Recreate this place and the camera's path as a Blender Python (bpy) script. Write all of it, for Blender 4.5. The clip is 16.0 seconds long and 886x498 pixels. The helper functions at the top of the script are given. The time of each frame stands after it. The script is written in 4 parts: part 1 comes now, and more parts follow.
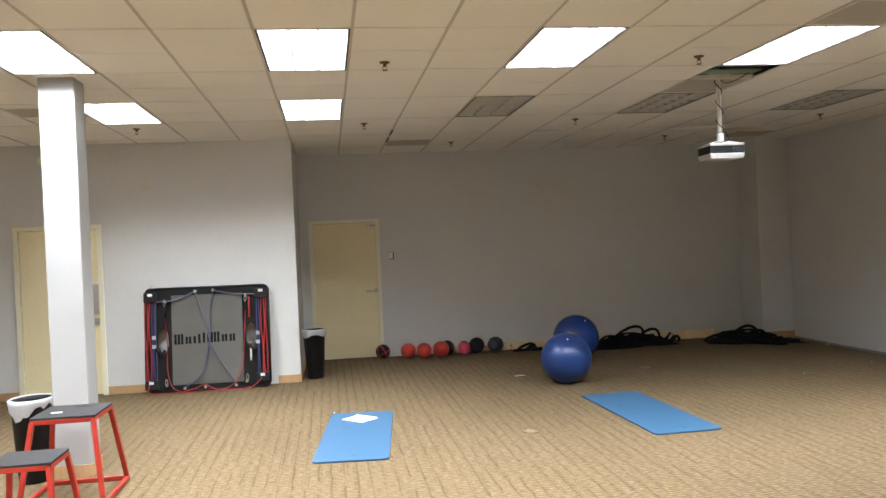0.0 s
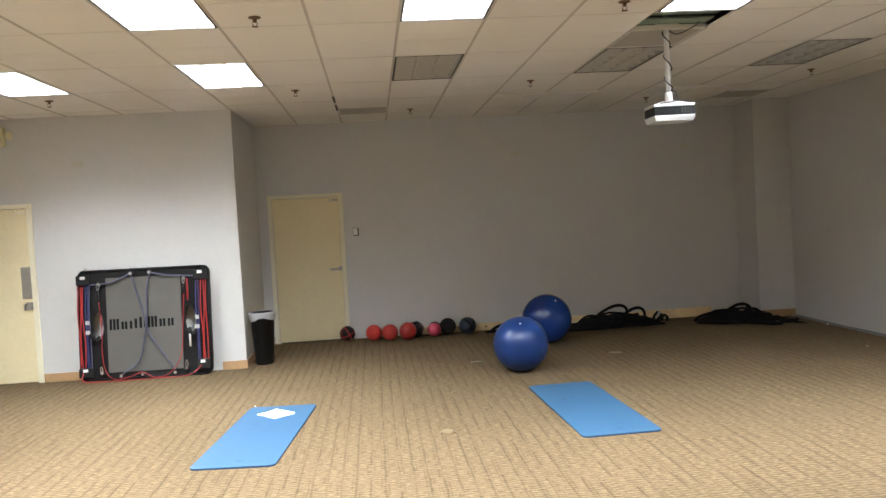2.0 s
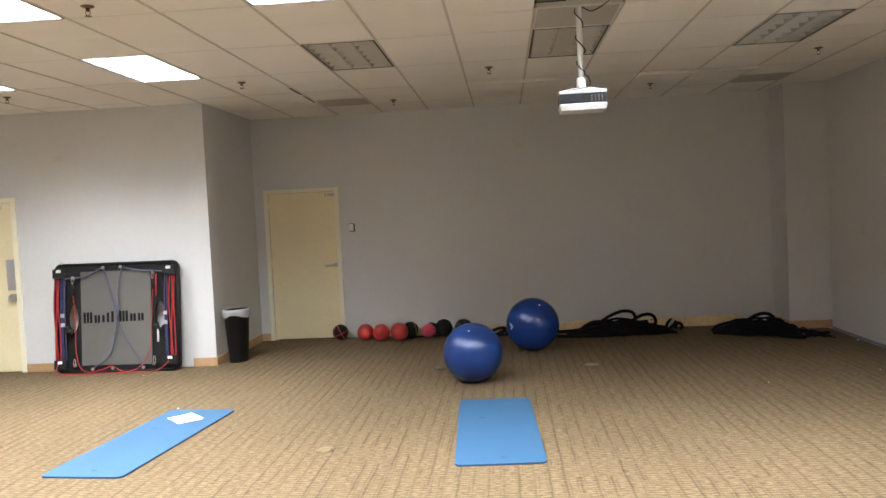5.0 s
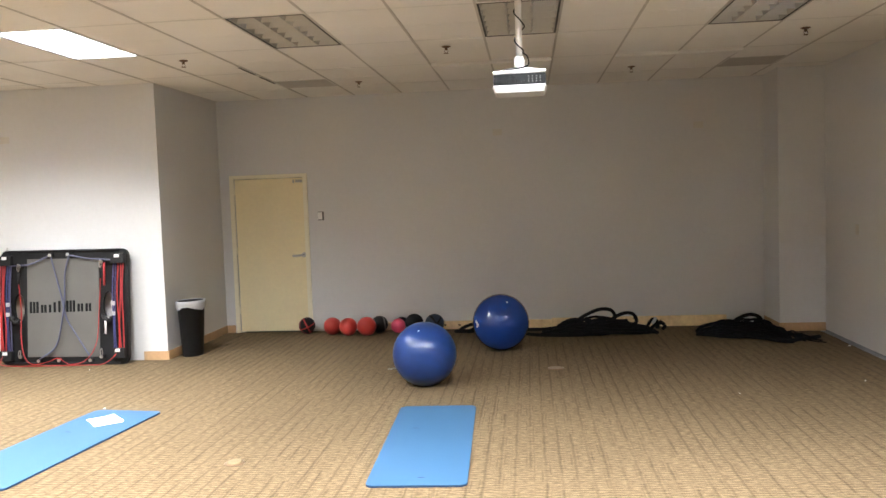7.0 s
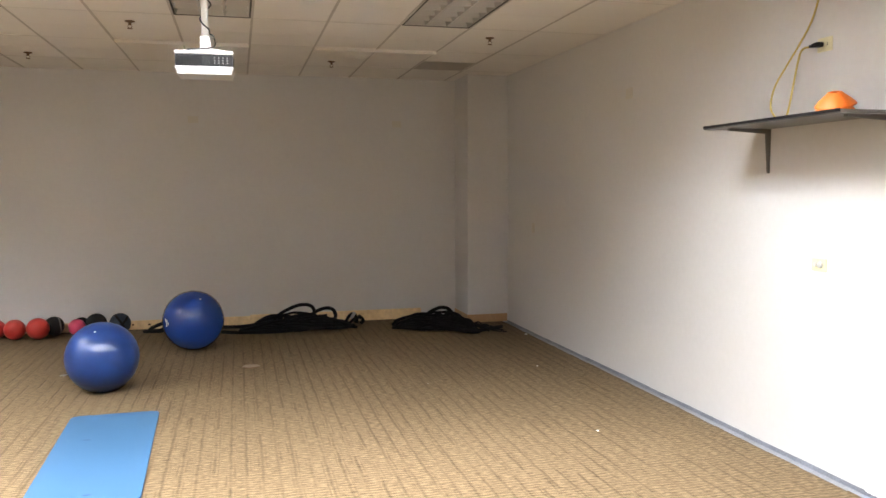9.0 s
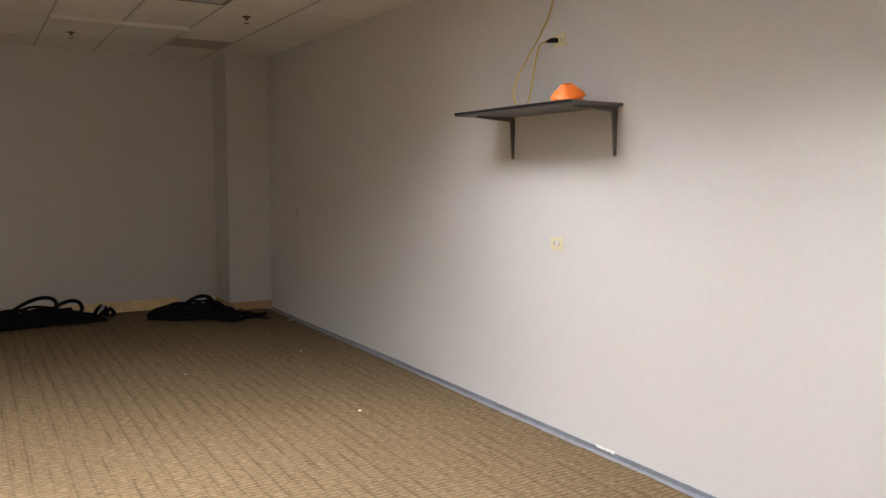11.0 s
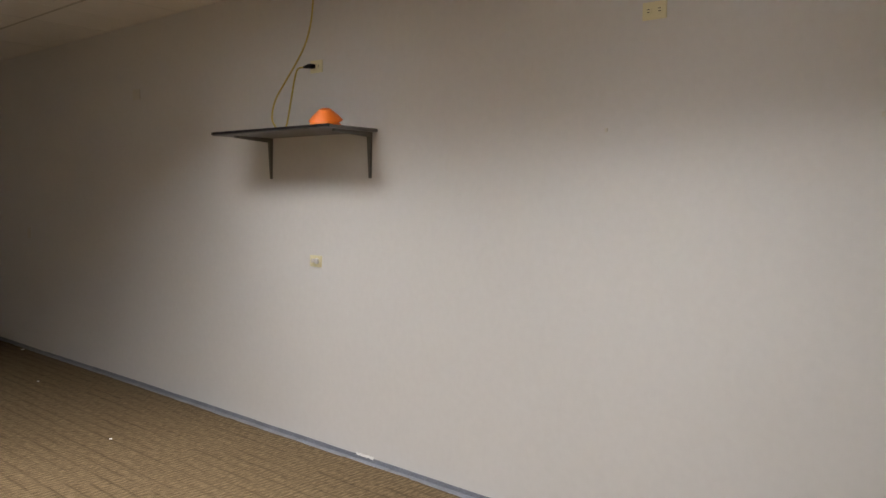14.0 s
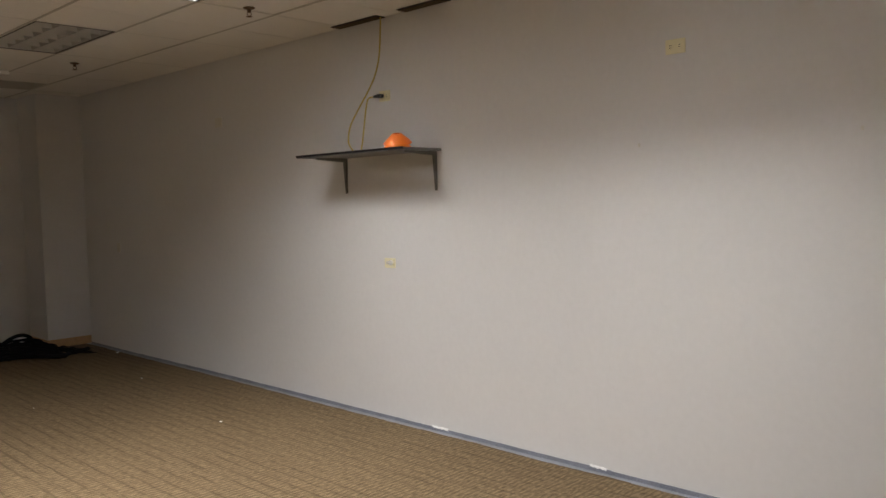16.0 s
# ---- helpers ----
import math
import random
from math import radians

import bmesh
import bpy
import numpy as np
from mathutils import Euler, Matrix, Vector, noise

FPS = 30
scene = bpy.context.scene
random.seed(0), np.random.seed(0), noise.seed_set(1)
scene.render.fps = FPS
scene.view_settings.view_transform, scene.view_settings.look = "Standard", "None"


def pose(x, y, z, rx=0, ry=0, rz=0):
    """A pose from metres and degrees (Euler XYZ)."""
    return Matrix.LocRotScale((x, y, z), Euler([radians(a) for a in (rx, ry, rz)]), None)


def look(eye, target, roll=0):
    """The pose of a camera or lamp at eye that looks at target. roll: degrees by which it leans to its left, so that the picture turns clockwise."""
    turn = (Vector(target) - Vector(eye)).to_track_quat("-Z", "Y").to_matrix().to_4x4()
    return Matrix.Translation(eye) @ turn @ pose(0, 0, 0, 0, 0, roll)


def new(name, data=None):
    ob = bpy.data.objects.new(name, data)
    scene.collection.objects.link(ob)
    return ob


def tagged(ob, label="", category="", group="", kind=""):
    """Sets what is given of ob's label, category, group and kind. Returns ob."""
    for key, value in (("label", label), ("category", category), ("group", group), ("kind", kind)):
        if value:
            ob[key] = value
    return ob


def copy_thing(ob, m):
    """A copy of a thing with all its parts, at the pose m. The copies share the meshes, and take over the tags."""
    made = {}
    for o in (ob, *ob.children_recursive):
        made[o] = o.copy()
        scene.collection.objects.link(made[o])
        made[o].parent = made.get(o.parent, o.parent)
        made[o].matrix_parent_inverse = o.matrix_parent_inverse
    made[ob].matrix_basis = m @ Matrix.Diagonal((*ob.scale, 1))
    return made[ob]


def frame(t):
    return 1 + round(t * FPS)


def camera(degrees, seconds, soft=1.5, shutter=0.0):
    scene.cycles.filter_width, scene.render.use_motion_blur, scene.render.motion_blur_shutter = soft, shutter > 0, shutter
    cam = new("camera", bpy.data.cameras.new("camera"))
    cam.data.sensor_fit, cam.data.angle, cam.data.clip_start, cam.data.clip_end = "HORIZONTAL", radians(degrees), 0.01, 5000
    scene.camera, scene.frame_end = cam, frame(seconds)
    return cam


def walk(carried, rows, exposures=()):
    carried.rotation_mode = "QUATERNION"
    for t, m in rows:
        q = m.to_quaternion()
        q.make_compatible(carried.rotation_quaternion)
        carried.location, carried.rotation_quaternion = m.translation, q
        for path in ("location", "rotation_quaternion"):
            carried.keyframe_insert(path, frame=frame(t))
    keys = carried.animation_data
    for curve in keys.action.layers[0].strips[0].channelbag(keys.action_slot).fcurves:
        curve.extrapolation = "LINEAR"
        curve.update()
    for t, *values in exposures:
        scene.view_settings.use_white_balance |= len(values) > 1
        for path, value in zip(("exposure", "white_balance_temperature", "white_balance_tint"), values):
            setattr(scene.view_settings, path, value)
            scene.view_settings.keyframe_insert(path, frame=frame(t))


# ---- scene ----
cam = camera(57.3, 16.0)
PATH = [
    (0, (-0.05, 0.102, 1.682), (0.231, 2.082, 1.667), -2.5),
    (0.5, (0.205, 0.265, 1.667), (0.493, 2.244, 1.611), -2.7),
    (1, (0.513, 0.384, 1.672), (0.794, 2.363, 1.61), -3.2),
    (1.5, (0.848, 0.543, 1.67), (1.07, 2.529, 1.603), -3.4),
    (2, (1.145, 0.748, 1.696), (1.312, 2.739, 1.612), -3.2),
    (2.5, (1.475, 0.853, 1.7), (1.583, 2.849, 1.621), -3.3),
    (3, (1.8, 0.942, 1.693), (1.862, 2.94, 1.616), -3.3),
    (3.5, (2.053, 1.085, 1.713), (2.051, 3.083, 1.627), -3.0),
    (4, (2.387, 1.167, 1.702), (2.347, 3.164, 1.616), -3.0),
    (6.5, (3.517, 1.708, 1.664), (3.231, 3.684, 1.55), -2.3),
    (7, (3.602, 1.909, 1.696), (3.39, 3.894, 1.572), -2.0),
    (7.5, (3.673, 1.952, 1.689), (3.646, 3.947, 1.56), -1.5),
    (8, (3.699, 1.996, 1.678), (3.819, 3.988, 1.545), -1.2),
    (8.5, (3.725, 2.025, 1.663), (4.02, 3.998, 1.523), -0.6),
    (9, (3.741, 2.041, 1.664), (4.229, 3.975, 1.518), -0.2),
    (9.5, (3.756, 2.017, 1.641), (4.408, 3.902, 1.494), 0.2),
    (10, (3.768, 2.014, 1.647), (4.581, 3.834, 1.479), 0.5),
    (12.5, (3.852, 1.997, 1.616), (5.16, 3.503, 1.464), 1.0),
    (13, (3.857, 2.029, 1.617), (5.293, 3.413, 1.466), 1.5),
    (13.5, (3.787, 1.982, 1.641), (5.242, 3.345, 1.489), 0.9),
    (14, (3.633, 1.879, 1.637), (5.114, 3.219, 1.515), 0.9),
    (14.5, (3.449, 1.717, 1.672), (4.932, 3.055, 1.575), 0.2),
    (15, (3.18, 1.66, 1.646), (4.681, 2.978, 1.551), -0.7),
    (15.5, (3.008, 1.595, 1.647), (4.502, 2.921, 1.55), -0.8),
    (16, (2.87, 1.46, 1.70), (4.30, 2.853, 1.576), -1.45),
]
walk(cam, [(t, look(eye, target, roll)) for t, eye, target, roll in PATH],
     [(0, 0.0, 6150, 8), (0.5, 0.0, 6150, 8), (1, 0.12, 6150, 8), (1.5, 0.16, 6150, 8), (4, 0.25, 6150, 9), (6.5, 0.45, 6250, 11), (7, 0.64, 6300, 11), (8, 0.85, 6250, 11), (8.5, 0.92, 6300, 12),
      (9, 0.79, 6400, 13), (9.5, 0.42, 6600, 14), (10, 0.14, 6650, 15), (12.5, -0.48, 6700, 16), (13, -0.68, 6750, 15), (14.5, -0.74, 6750, 14), (16, -0.70, 6750, 14)])


# ---- light ----
LAMP_STRENGTH = 136.0
world = bpy.data.worlds.new("world")
scene.world = world
world.use_nodes = True
world.node_tree.nodes["Background"].inputs[0].default_value = (0.02, 0.02, 0.02, 1)
world.node_tree.nodes["Background"].inputs[1].default_value = 0.2


# ---- materials ----
def material(name, color, rough=0.6, metal=0.0, vary=0.06, fine=60.0, coarse=1.2, bump=0.1, bump_scale=120.0,
             spec=0.5, coat=0.0, tint=None):
    """Base colour with a coarse and a fine variation, and fine relief."""
    m = bpy.data.materials.new(name)
    m.use_nodes = True
    nt = m.node_tree
    b = nt.nodes["Principled BSDF"]
    b.inputs["Roughness"].default_value = rough
    b.inputs["Metallic"].default_value = metal
    b.inputs["Specular IOR Level"].default_value = spec
    b.inputs["Coat Weight"].default_value = coat
    tc = nt.nodes.new("ShaderNodeTexCoord")
    n1 = nt.nodes.new("ShaderNodeTexNoise")
    n1.inputs["Scale"].default_value = coarse
    n1.inputs["Detail"].default_value = 5
    n2 = nt.nodes.new("ShaderNodeTexNoise")
    n2.inputs["Scale"].default_value = fine
    n2.inputs["Detail"].default_value = 3
    for n in (n1, n2):
        nt.links.new(tc.outputs["Object"], n.inputs["Vector"])
    add = nt.nodes.new("ShaderNodeMath")
    add.operation = "ADD"
    nt.links.new(n1.outputs["Fac"], add.inputs[0])
    nt.links.new(n2.outputs["Fac"], add.inputs[1])
    ramp = nt.nodes.new("ShaderNodeMapRange")
    ramp.inputs["From Min"].default_value = 0.6
    ramp.inputs["From Max"].default_value = 1.4
    nt.links.new(add.outputs[0], ramp.inputs["Value"])
    mix = nt.nodes.new("ShaderNodeMix")
    mix.data_type = "RGBA"
    low = [c * (1 - vary) for c in color]
    high = [min(1, c * (1 + vary)) for c in (tint or color)]
    mix.inputs["A"].default_value = (*low, 1)
    mix.inputs["B"].default_value = (*high, 1)
    nt.links.new(ramp.outputs[0], mix.inputs["Factor"])
    nt.links.new(mix.outputs["Result"], b.inputs["Base Color"])
    if bump:
        bn = nt.nodes.new("ShaderNodeTexNoise")
        bn.inputs["Scale"].default_value = bump_scale
        bn.inputs["Detail"].default_value = 4
        nt.links.new(tc.outputs["Object"], bn.inputs["Vector"])
        bp = nt.nodes.new("ShaderNodeBump")
        bp.inputs["Strength"].default_value = bump
        bp.inputs["Distance"].default_value = 0.004
        nt.links.new(bn.outputs["Fac"], bp.inputs["Height"])
        nt.links.new(bp.outputs[0], b.inputs["Normal"])
    return m


def carpet_material():
    """Loop-pile carpet: broken dark lines along y, fine ribs across them, worn and soiled patches."""
    m = bpy.data.materials.new("carpet")
    m.use_nodes = True
    nt = m.node_tree
    b = nt.nodes["Principled BSDF"]
    b.inputs["Roughness"].default_value = 0.95
    b.inputs["Specular IOR Level"].default_value = 0.15

    def node(kind, **sets):
        n = nt.nodes.new(kind)
        for k, v in sets.items():
            n.inputs[k].default_value = v
        return n

    def calc(op, a, c=None):
        n = nt.nodes.new("ShaderNodeMath")
        n.operation = op
        for i, v in enumerate((a, c)):
            if v is None:
                continue
            if isinstance(v, (int, float)):
                n.inputs[i].default_value = v
            else:
                nt.links.new(v, n.inputs[i])
        return n.outputs[0]

    tc = node("ShaderNodeTexCoord")
    sep = node("ShaderNodeSeparateXYZ")
    nt.links.new(tc.outputs["Object"], sep.inputs[0])
    X, Y = sep.outputs[0], sep.outputs[1]
    wob = node("ShaderNodeTexNoise", Scale=5.0, Detail=2.0)
    nt.links.new(tc.outputs["Object"], wob.inputs["Vector"])
    xw = calc("ADD", X, calc("MULTIPLY", calc("SUBTRACT", wob.outputs["Fac"], 0.5), 0.026))

    def lines(pitch, length, shift, width, keep):
        u = calc("ADD", calc("DIVIDE", xw, pitch), shift)
        iu = calc("FLOOR", calc("ADD", u, 0.5))
        off = calc("ABSOLUTE", calc("SUBTRACT", u, iu))
        line = calc("SUBTRACT", 1.0, calc("MINIMUM", calc("DIVIDE", off, width / pitch), 1.0))
        r0 = node("ShaderNodeTexWhiteNoise")
        r0.noise_dimensions = "1D"
        nt.links.new(iu, r0.inputs["W"])
        iv = calc("FLOOR", calc("ADD", calc("DIVIDE", Y, length), calc("MULTIPLY", r0.outputs["Value"], 7.0)))
        r1 = node("ShaderNodeTexWhiteNoise")
        r1.noise_dimensions = "2D"
        cx = node("ShaderNodeCombineXYZ")
        nt.links.new(iu, cx.inputs[0])
        nt.links.new(iv, cx.inputs[1])
        nt.links.new(cx.outputs[0], r1.inputs["Vector"])
        on = calc("POWER", r1.outputs["Value"], keep)
        return calc("MULTIPLY", line, on)

    l1 = lines(0.094, 0.31, 0.0, 0.014, 0.6)
    l2 = lines(0.047, 0.20, 0.5, 0.008, 2.5)
    dark = calc("MINIMUM", calc("ADD", l1, calc("MULTIPLY", l2, 0.7)), 1.0)
    # ribs across
    mp = node("ShaderNodeMapping")
    mp.inputs["Scale"].default_value = (20, 75, 1)
    nt.links.new(tc.outputs["Object"], mp.inputs["Vector"])
    rib = node("ShaderNodeTexNoise", Scale=1.0, Detail=3.0)
    nt.links.new(mp.outputs[0], rib.inputs["Vector"])
    tuft = node("ShaderNodeTexNoise", Scale=170.0, Detail=2.0)
    nt.links.new(tc.outputs["Object"], tuft.inputs["Vector"])
    soil = node("ShaderNodeTexNoise", Scale=0.8, Detail=6.0)
    nt.links.new(tc.outputs["Object"], soil.inputs["Vector"])
    ramp = node("ShaderNodeMapRange")
    ramp.inputs["From Min"].default_value, ramp.inputs["From Max"].default_value = 0.36, 0.64
    rows = calc("SINE", calc("ADD", calc("MULTIPLY", Y, 168.0), calc("MULTIPLY", wob.outputs["Fac"], 9.0)))
    nt.links.new(calc("ADD", rib.outputs["Fac"], calc("MULTIPLY", rows, 0.07)), ramp.inputs["Value"])
    pale = node("ShaderNodeMix")
    pale.data_type = "RGBA"
    pale.inputs["A"].default_value = (0.084, 0.058, 0.031, 1)
    pale.inputs["B"].default_value = (0.188, 0.136, 0.077, 1)
    nt.links.new(ramp.outputs[0], pale.inputs["Factor"])
    mk = node("ShaderNodeMix")
    mk.data_type = "RGBA"
    mk.inputs["B"].default_value = (0.040, 0.025, 0.012, 1)
    nt.links.new(calc("MULTIPLY", dark, 0.62), mk.inputs["Factor"])
    nt.links.new(pale.outputs["Result"], mk.inputs["A"])
    hs = node("ShaderNodeHueSaturation")
    nt.links.new(mk.outputs["Result"], hs.inputs["Color"])
    nt.links.new(calc("ADD", 0.72, calc("ADD", calc("MULTIPLY", soil.outputs["Fac"], 0.26),
                                        calc("MULTIPLY", tuft.outputs["Fac"], 0.3))), hs.inputs["Value"])
    nt.links.new(hs.outputs[0], b.inputs["Base Color"])
    bp = node("ShaderNodeBump", Strength=0.7, Distance=0.006)
    hgt = calc("SUBTRACT", calc("ADD", rib.outputs["Fac"], calc("MULTIPLY", tuft.outputs["Fac"], 0.5)), dark)
    nt.links.new(hgt, bp.inputs["Height"])
    nt.links.new(bp.outputs[0], b.inputs["Normal"])
    return m


def lamp_material():
    m = bpy.data.materials.new("lit_tube")
    m.use_nodes = True
    nt = m.node_tree
    nt.nodes.remove(nt.nodes["Principled BSDF"])
    e = nt.nodes.new("ShaderNodeEmission")
    e.inputs["Color"].default_value = (0.965, 0.972, 0.96, 1)
    e.inputs["Strength"].default_value = LAMP_STRENGTH
    nt.links.new(e.outputs[0], nt.nodes["Material Output"].inputs[0])
    return m


M_CARPET = carpet_material()
M_WALL = material("grey_wall_paint", (0.648, 0.647, 0.648), 0.55, vary=0.03, fine=25, coarse=0.7, bump=0.12, bump_scale=160)
M_COLUMN = material("white_column_paint", (0.42, 0.42, 0.428), 0.55, vary=0.03, bump=0.05)
M_TILE = material("ceiling_tile", (0.86, 0.838, 0.80), 0.95, vary=0.06, fine=140, coarse=0.9, bump=0.5, bump_scale=260, spec=0.1)
M_BAR = material("ceiling_bar", (0.54, 0.51, 0.47), 0.6, vary=0.1, bump=0)
M_BAR_PALE = material("ceiling_bar_pale", (0.74, 0.72, 0.68), 0.5, vary=0.05, bump=0)
M_DECK = material("plenum_deck", (0.06, 0.075, 0.065), 0.9, vary=0.3)
M_GREEN = material("green_insulation", (0.20, 0.27, 0.22), 0.7, vary=0.3)
M_DOOR = material("cream_door_paint", (0.86, 0.765, 0.50), 0.28, vary=0.04, fine=20, coarse=2.5, bump=0.04, bump_scale=40)
M_FRAME = material("cream_frame_paint", (0.87, 0.83, 0.66), 0.35, vary=0.05, bump=0.04)
M_STEEL = material("satin_steel", (0.55, 0.54, 0.52), 0.32, 1.0, vary=0.1, bump=0.03)
M_BRONZE = material("bronze", (0.20, 0.13, 0.08), 0.45, 0.8, vary=0.2)
M_BRASS = material("brass", (0.20, 0.15, 0.08), 0.5, 0.4, vary=0.2)
M_BASE = material("tan_baseboard", (0.46, 0.29, 0.15), 0.5, vary=0.15, fine=30, coarse=4)
M_STRIP = material("blue_grey_adhesive", (0.185, 0.200, 0.240), 0.6, vary=0.35, fine=90, coarse=5, bump=0.5)
M_BLACK = material("black_plastic", (0.012, 0.012, 0.013), 0.5, spec=0.18, vary=0.2, bump=0.1)
M_RUBBER = material("black_rubber", (0.010, 0.010, 0.011), 0.7, spec=0.3, vary=0.3, bump=0.2)
M_ROPE = material("black_webbing", (0.008, 0.008, 0.009), 0.9, spec=0.12, vary=0.4, bump=0.6, bump_scale=220)
M_GREYMAT = material("grey_rubber_mat", (0.100, 0.095, 0.087), 0.75, vary=0.12, fine=200, coarse=3, bump=0.4, bump_scale=400)
M_MARK = material("dark_print", (0.009, 0.009, 0.010), 0.8, spec=0.1, vary=0.1, bump=0)
M_RED = material("red_rubber", (0.36, 0.024, 0.024), 0.5, vary=0.12, bump=0.1, bump_scale=300)
M_REDBALL = material("red_ball_rubber", (0.43, 0.032, 0.026), 0.36, vary=0.1, fine=120, bump=0.35, bump_scale=420)
M_REDSTEEL = material("red_powder_coat", (0.35, 0.026, 0.014), 0.38, vary=0.1, bump=0.08)
M_BLUETUBE = material("blue_rubber_tube", (0.030, 0.038, 0.13), 0.45, vary=0.12)
M_SLATE = material("slate_rubber_tube", (0.075, 0.080, 0.135), 0.5, vary=0.12)
M_BLUEBALL = material("blue_glossy_vinyl", (0.008, 0.042, 0.225), 0.21, vary=0.06, fine=12, coarse=3, bump=0.04, bump_scale=60)
M_DUSTYBALL = material("dusty_blue_vinyl", (0.010, 0.037, 0.160), 0.30, vary=0.16, fine=16, coarse=4, bump=0.05, bump_scale=60)
M_MAT = material("azure_foam", (0.024, 0.084, 0.172), 0.7, vary=0.05, fine=40, coarse=2, bump=0.25, bump_scale=300)
M_MATSIDE = material("navy_foam", (0.012, 0.030, 0.10), 0.8, vary=0.1)
M_PINK = material("pink_rubber", (0.66, 0.07, 0.14), 0.4, vary=0.1)
M_NAVY = material("navy_rubber", (0.020, 0.035, 0.060), 0.5, vary=0.2)
M_WHITE = material("white_plastic", (0.80, 0.80, 0.79), 0.35, vary=0.03, bump=0.03)
M_SHELL = material("off_white_plastic", (0.50, 0.50, 0.49), 0.45, vary=0.04, bump=0.03)
M_PAPER = material("white_paper", (0.86, 0.86, 0.86), 0.8, vary=0.02, bump=0.05)
M_LINER = material("white_bin_liner", (0.45, 0.45, 0.46), 0.35, vary=0.1, bump=0.6, bump_scale=35)
M_BAG = material("thin_white_film", (0.50, 0.50, 0.51), 0.3, vary=0.12, bump=0.7, bump_scale=30)
M_BAG.node_tree.nodes["Principled BSDF"].inputs["Alpha"].default_value = 0.72
M_PINE = material("pine_board", (0.80, 0.61, 0.35), 0.6, vary=0.18, fine=18, coarse=5, bump=0.1, tint=(0.86, 0.67, 0.40))
M_KNOT = material("dark_knot", (0.12, 0.06, 0.025), 0.7, vary=0.2)
M_CREAM = material("cream_plastic", (0.74, 0.70, 0.48), 0.35, vary=0.03, bump=0)
M_PLATE = material("painted_cover_plate", (0.63, 0.61, 0.555), 0.5, vary=0.04, bump=0.05)
M_SLOT = material("dark_slot", (0.03, 0.03, 0.03), 0.6, vary=0.1, bump=0)
M_ORANGE = material("orange_plastic", (0.90, 0.20, 0.02), 0.45, vary=0.04, bump=0.03)
M_YELLOW = material("yellow_cable", (0.52, 0.40, 0.10), 0.45, vary=0.08, bump=0)
M_SHELF = material("grey_shelf_laminate", (0.135, 0.132, 0.128), 0.45, vary=0.12, bump=0.05)
M_PADTOP = material("dark_rubber_top", (0.028, 0.027, 0.029), 0.75, spec=0.25, vary=0.2, fine=150, bump=0.3, bump_scale=300)
# one louver metal in two tones: paler when off, darker when lit to cut scatter
M_LOUVER_UNLIT = material("unlit_louver_aluminium", (0.46, 0.455, 0.44), 0.42, 0.25, vary=0.05, bump=0)
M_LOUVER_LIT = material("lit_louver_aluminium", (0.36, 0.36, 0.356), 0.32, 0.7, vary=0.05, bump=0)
M_HOUSING = material("fixture_enamel", (0.45, 0.44, 0.42), 0.5, vary=0.03, bump=0)
M_TUBE = material("unlit_tube", (0.75, 0.75, 0.74), 0.3, vary=0.02, bump=0)
M_LIT = lamp_material()
M_PERF = material("perforated_panel", (0.47, 0.44, 0.40), 0.7, vary=0.12, fine=300)


# ---- mesh helpers ----
def box(bm, x0, x1, y0, y1, z0, z1, bevel=0.0, mat=0):
    vs = [bm.verts.new(p) for p in ((x0, y0, z0), (x1, y0, z0), (x1, y1, z0), (x0, y1, z0),
                                    (x0, y0, z1), (x1, y0, z1), (x1, y1, z1), (x0, y1, z1))]
    fs = [bm.faces.new([vs[i] for i in q]) for q in ((3, 2, 1, 0), (4, 5, 6, 7), (0, 1, 5, 4), (1, 2, 6, 5), (2, 3, 7, 6), (3, 0, 4, 7))]
    for f in fs:
        f.material_index = mat
    if bevel:
        es = list({e for f in fs for e in f.edges})
        bmesh.ops.bevel(bm, geom=es, offset=bevel, segments=2, affect="EDGES", profile=0.6)
    return bm


def rings(bm, loops, close=True, cap=True, mat=0):
    """Skin a list of point loops of equal length."""
    rows = [[bm.verts.new(p) for p in loop] for loop in loops]
    n = len(rows[0])
    for a, c in zip(rows, rows[1:]):
        for i in range(n if close else n - 1):
            f = bm.faces.new((a[i], a[(i + 1) % n], c[(i + 1) % n], c[i]))
            f.smooth, f.material_index = True, mat
    if cap:
        for row in (rows[0][::-1], rows[-1]):
            f = bm.faces.new(row)
            f.material_index = mat
    return bm


def lathe(bm, profile, center=(0, 0, 0), n=32, sx=1.0, sy=1.0, cap=True, mat=0):
    """Turn a profile of (radius, height) round the upright axis."""
    cx, cy, cz = center
    loops = [[(cx + sx * r * math.cos(2 * math.pi * i / n), cy + sy * r * math.sin(2 * math.pi * i / n), cz + z) for i in range(n)] for r, z in profile]
    return rings(bm, loops, True, cap, mat)


def smooth_path(points, steps=8):
    """Catmull-Rom through the points."""
    pts = [Vector(p) for p in points]
    pts = [pts[0] * 2 - pts[1]] + pts + [pts[-1] * 2 - pts[-2]]
    out = []
    for a, b, c, d in zip(pts, pts[1:], pts[2:], pts[3:]):
        for i in range(steps):
            t = i / steps
            out.append(0.5 * ((2 * b) + (c - a) * t + (2 * a - 5 * b + 4 * c - d) * t * t + (3 * b - a - 3 * c + d) * t ** 3))
    out.append(pts[-2])
    return out


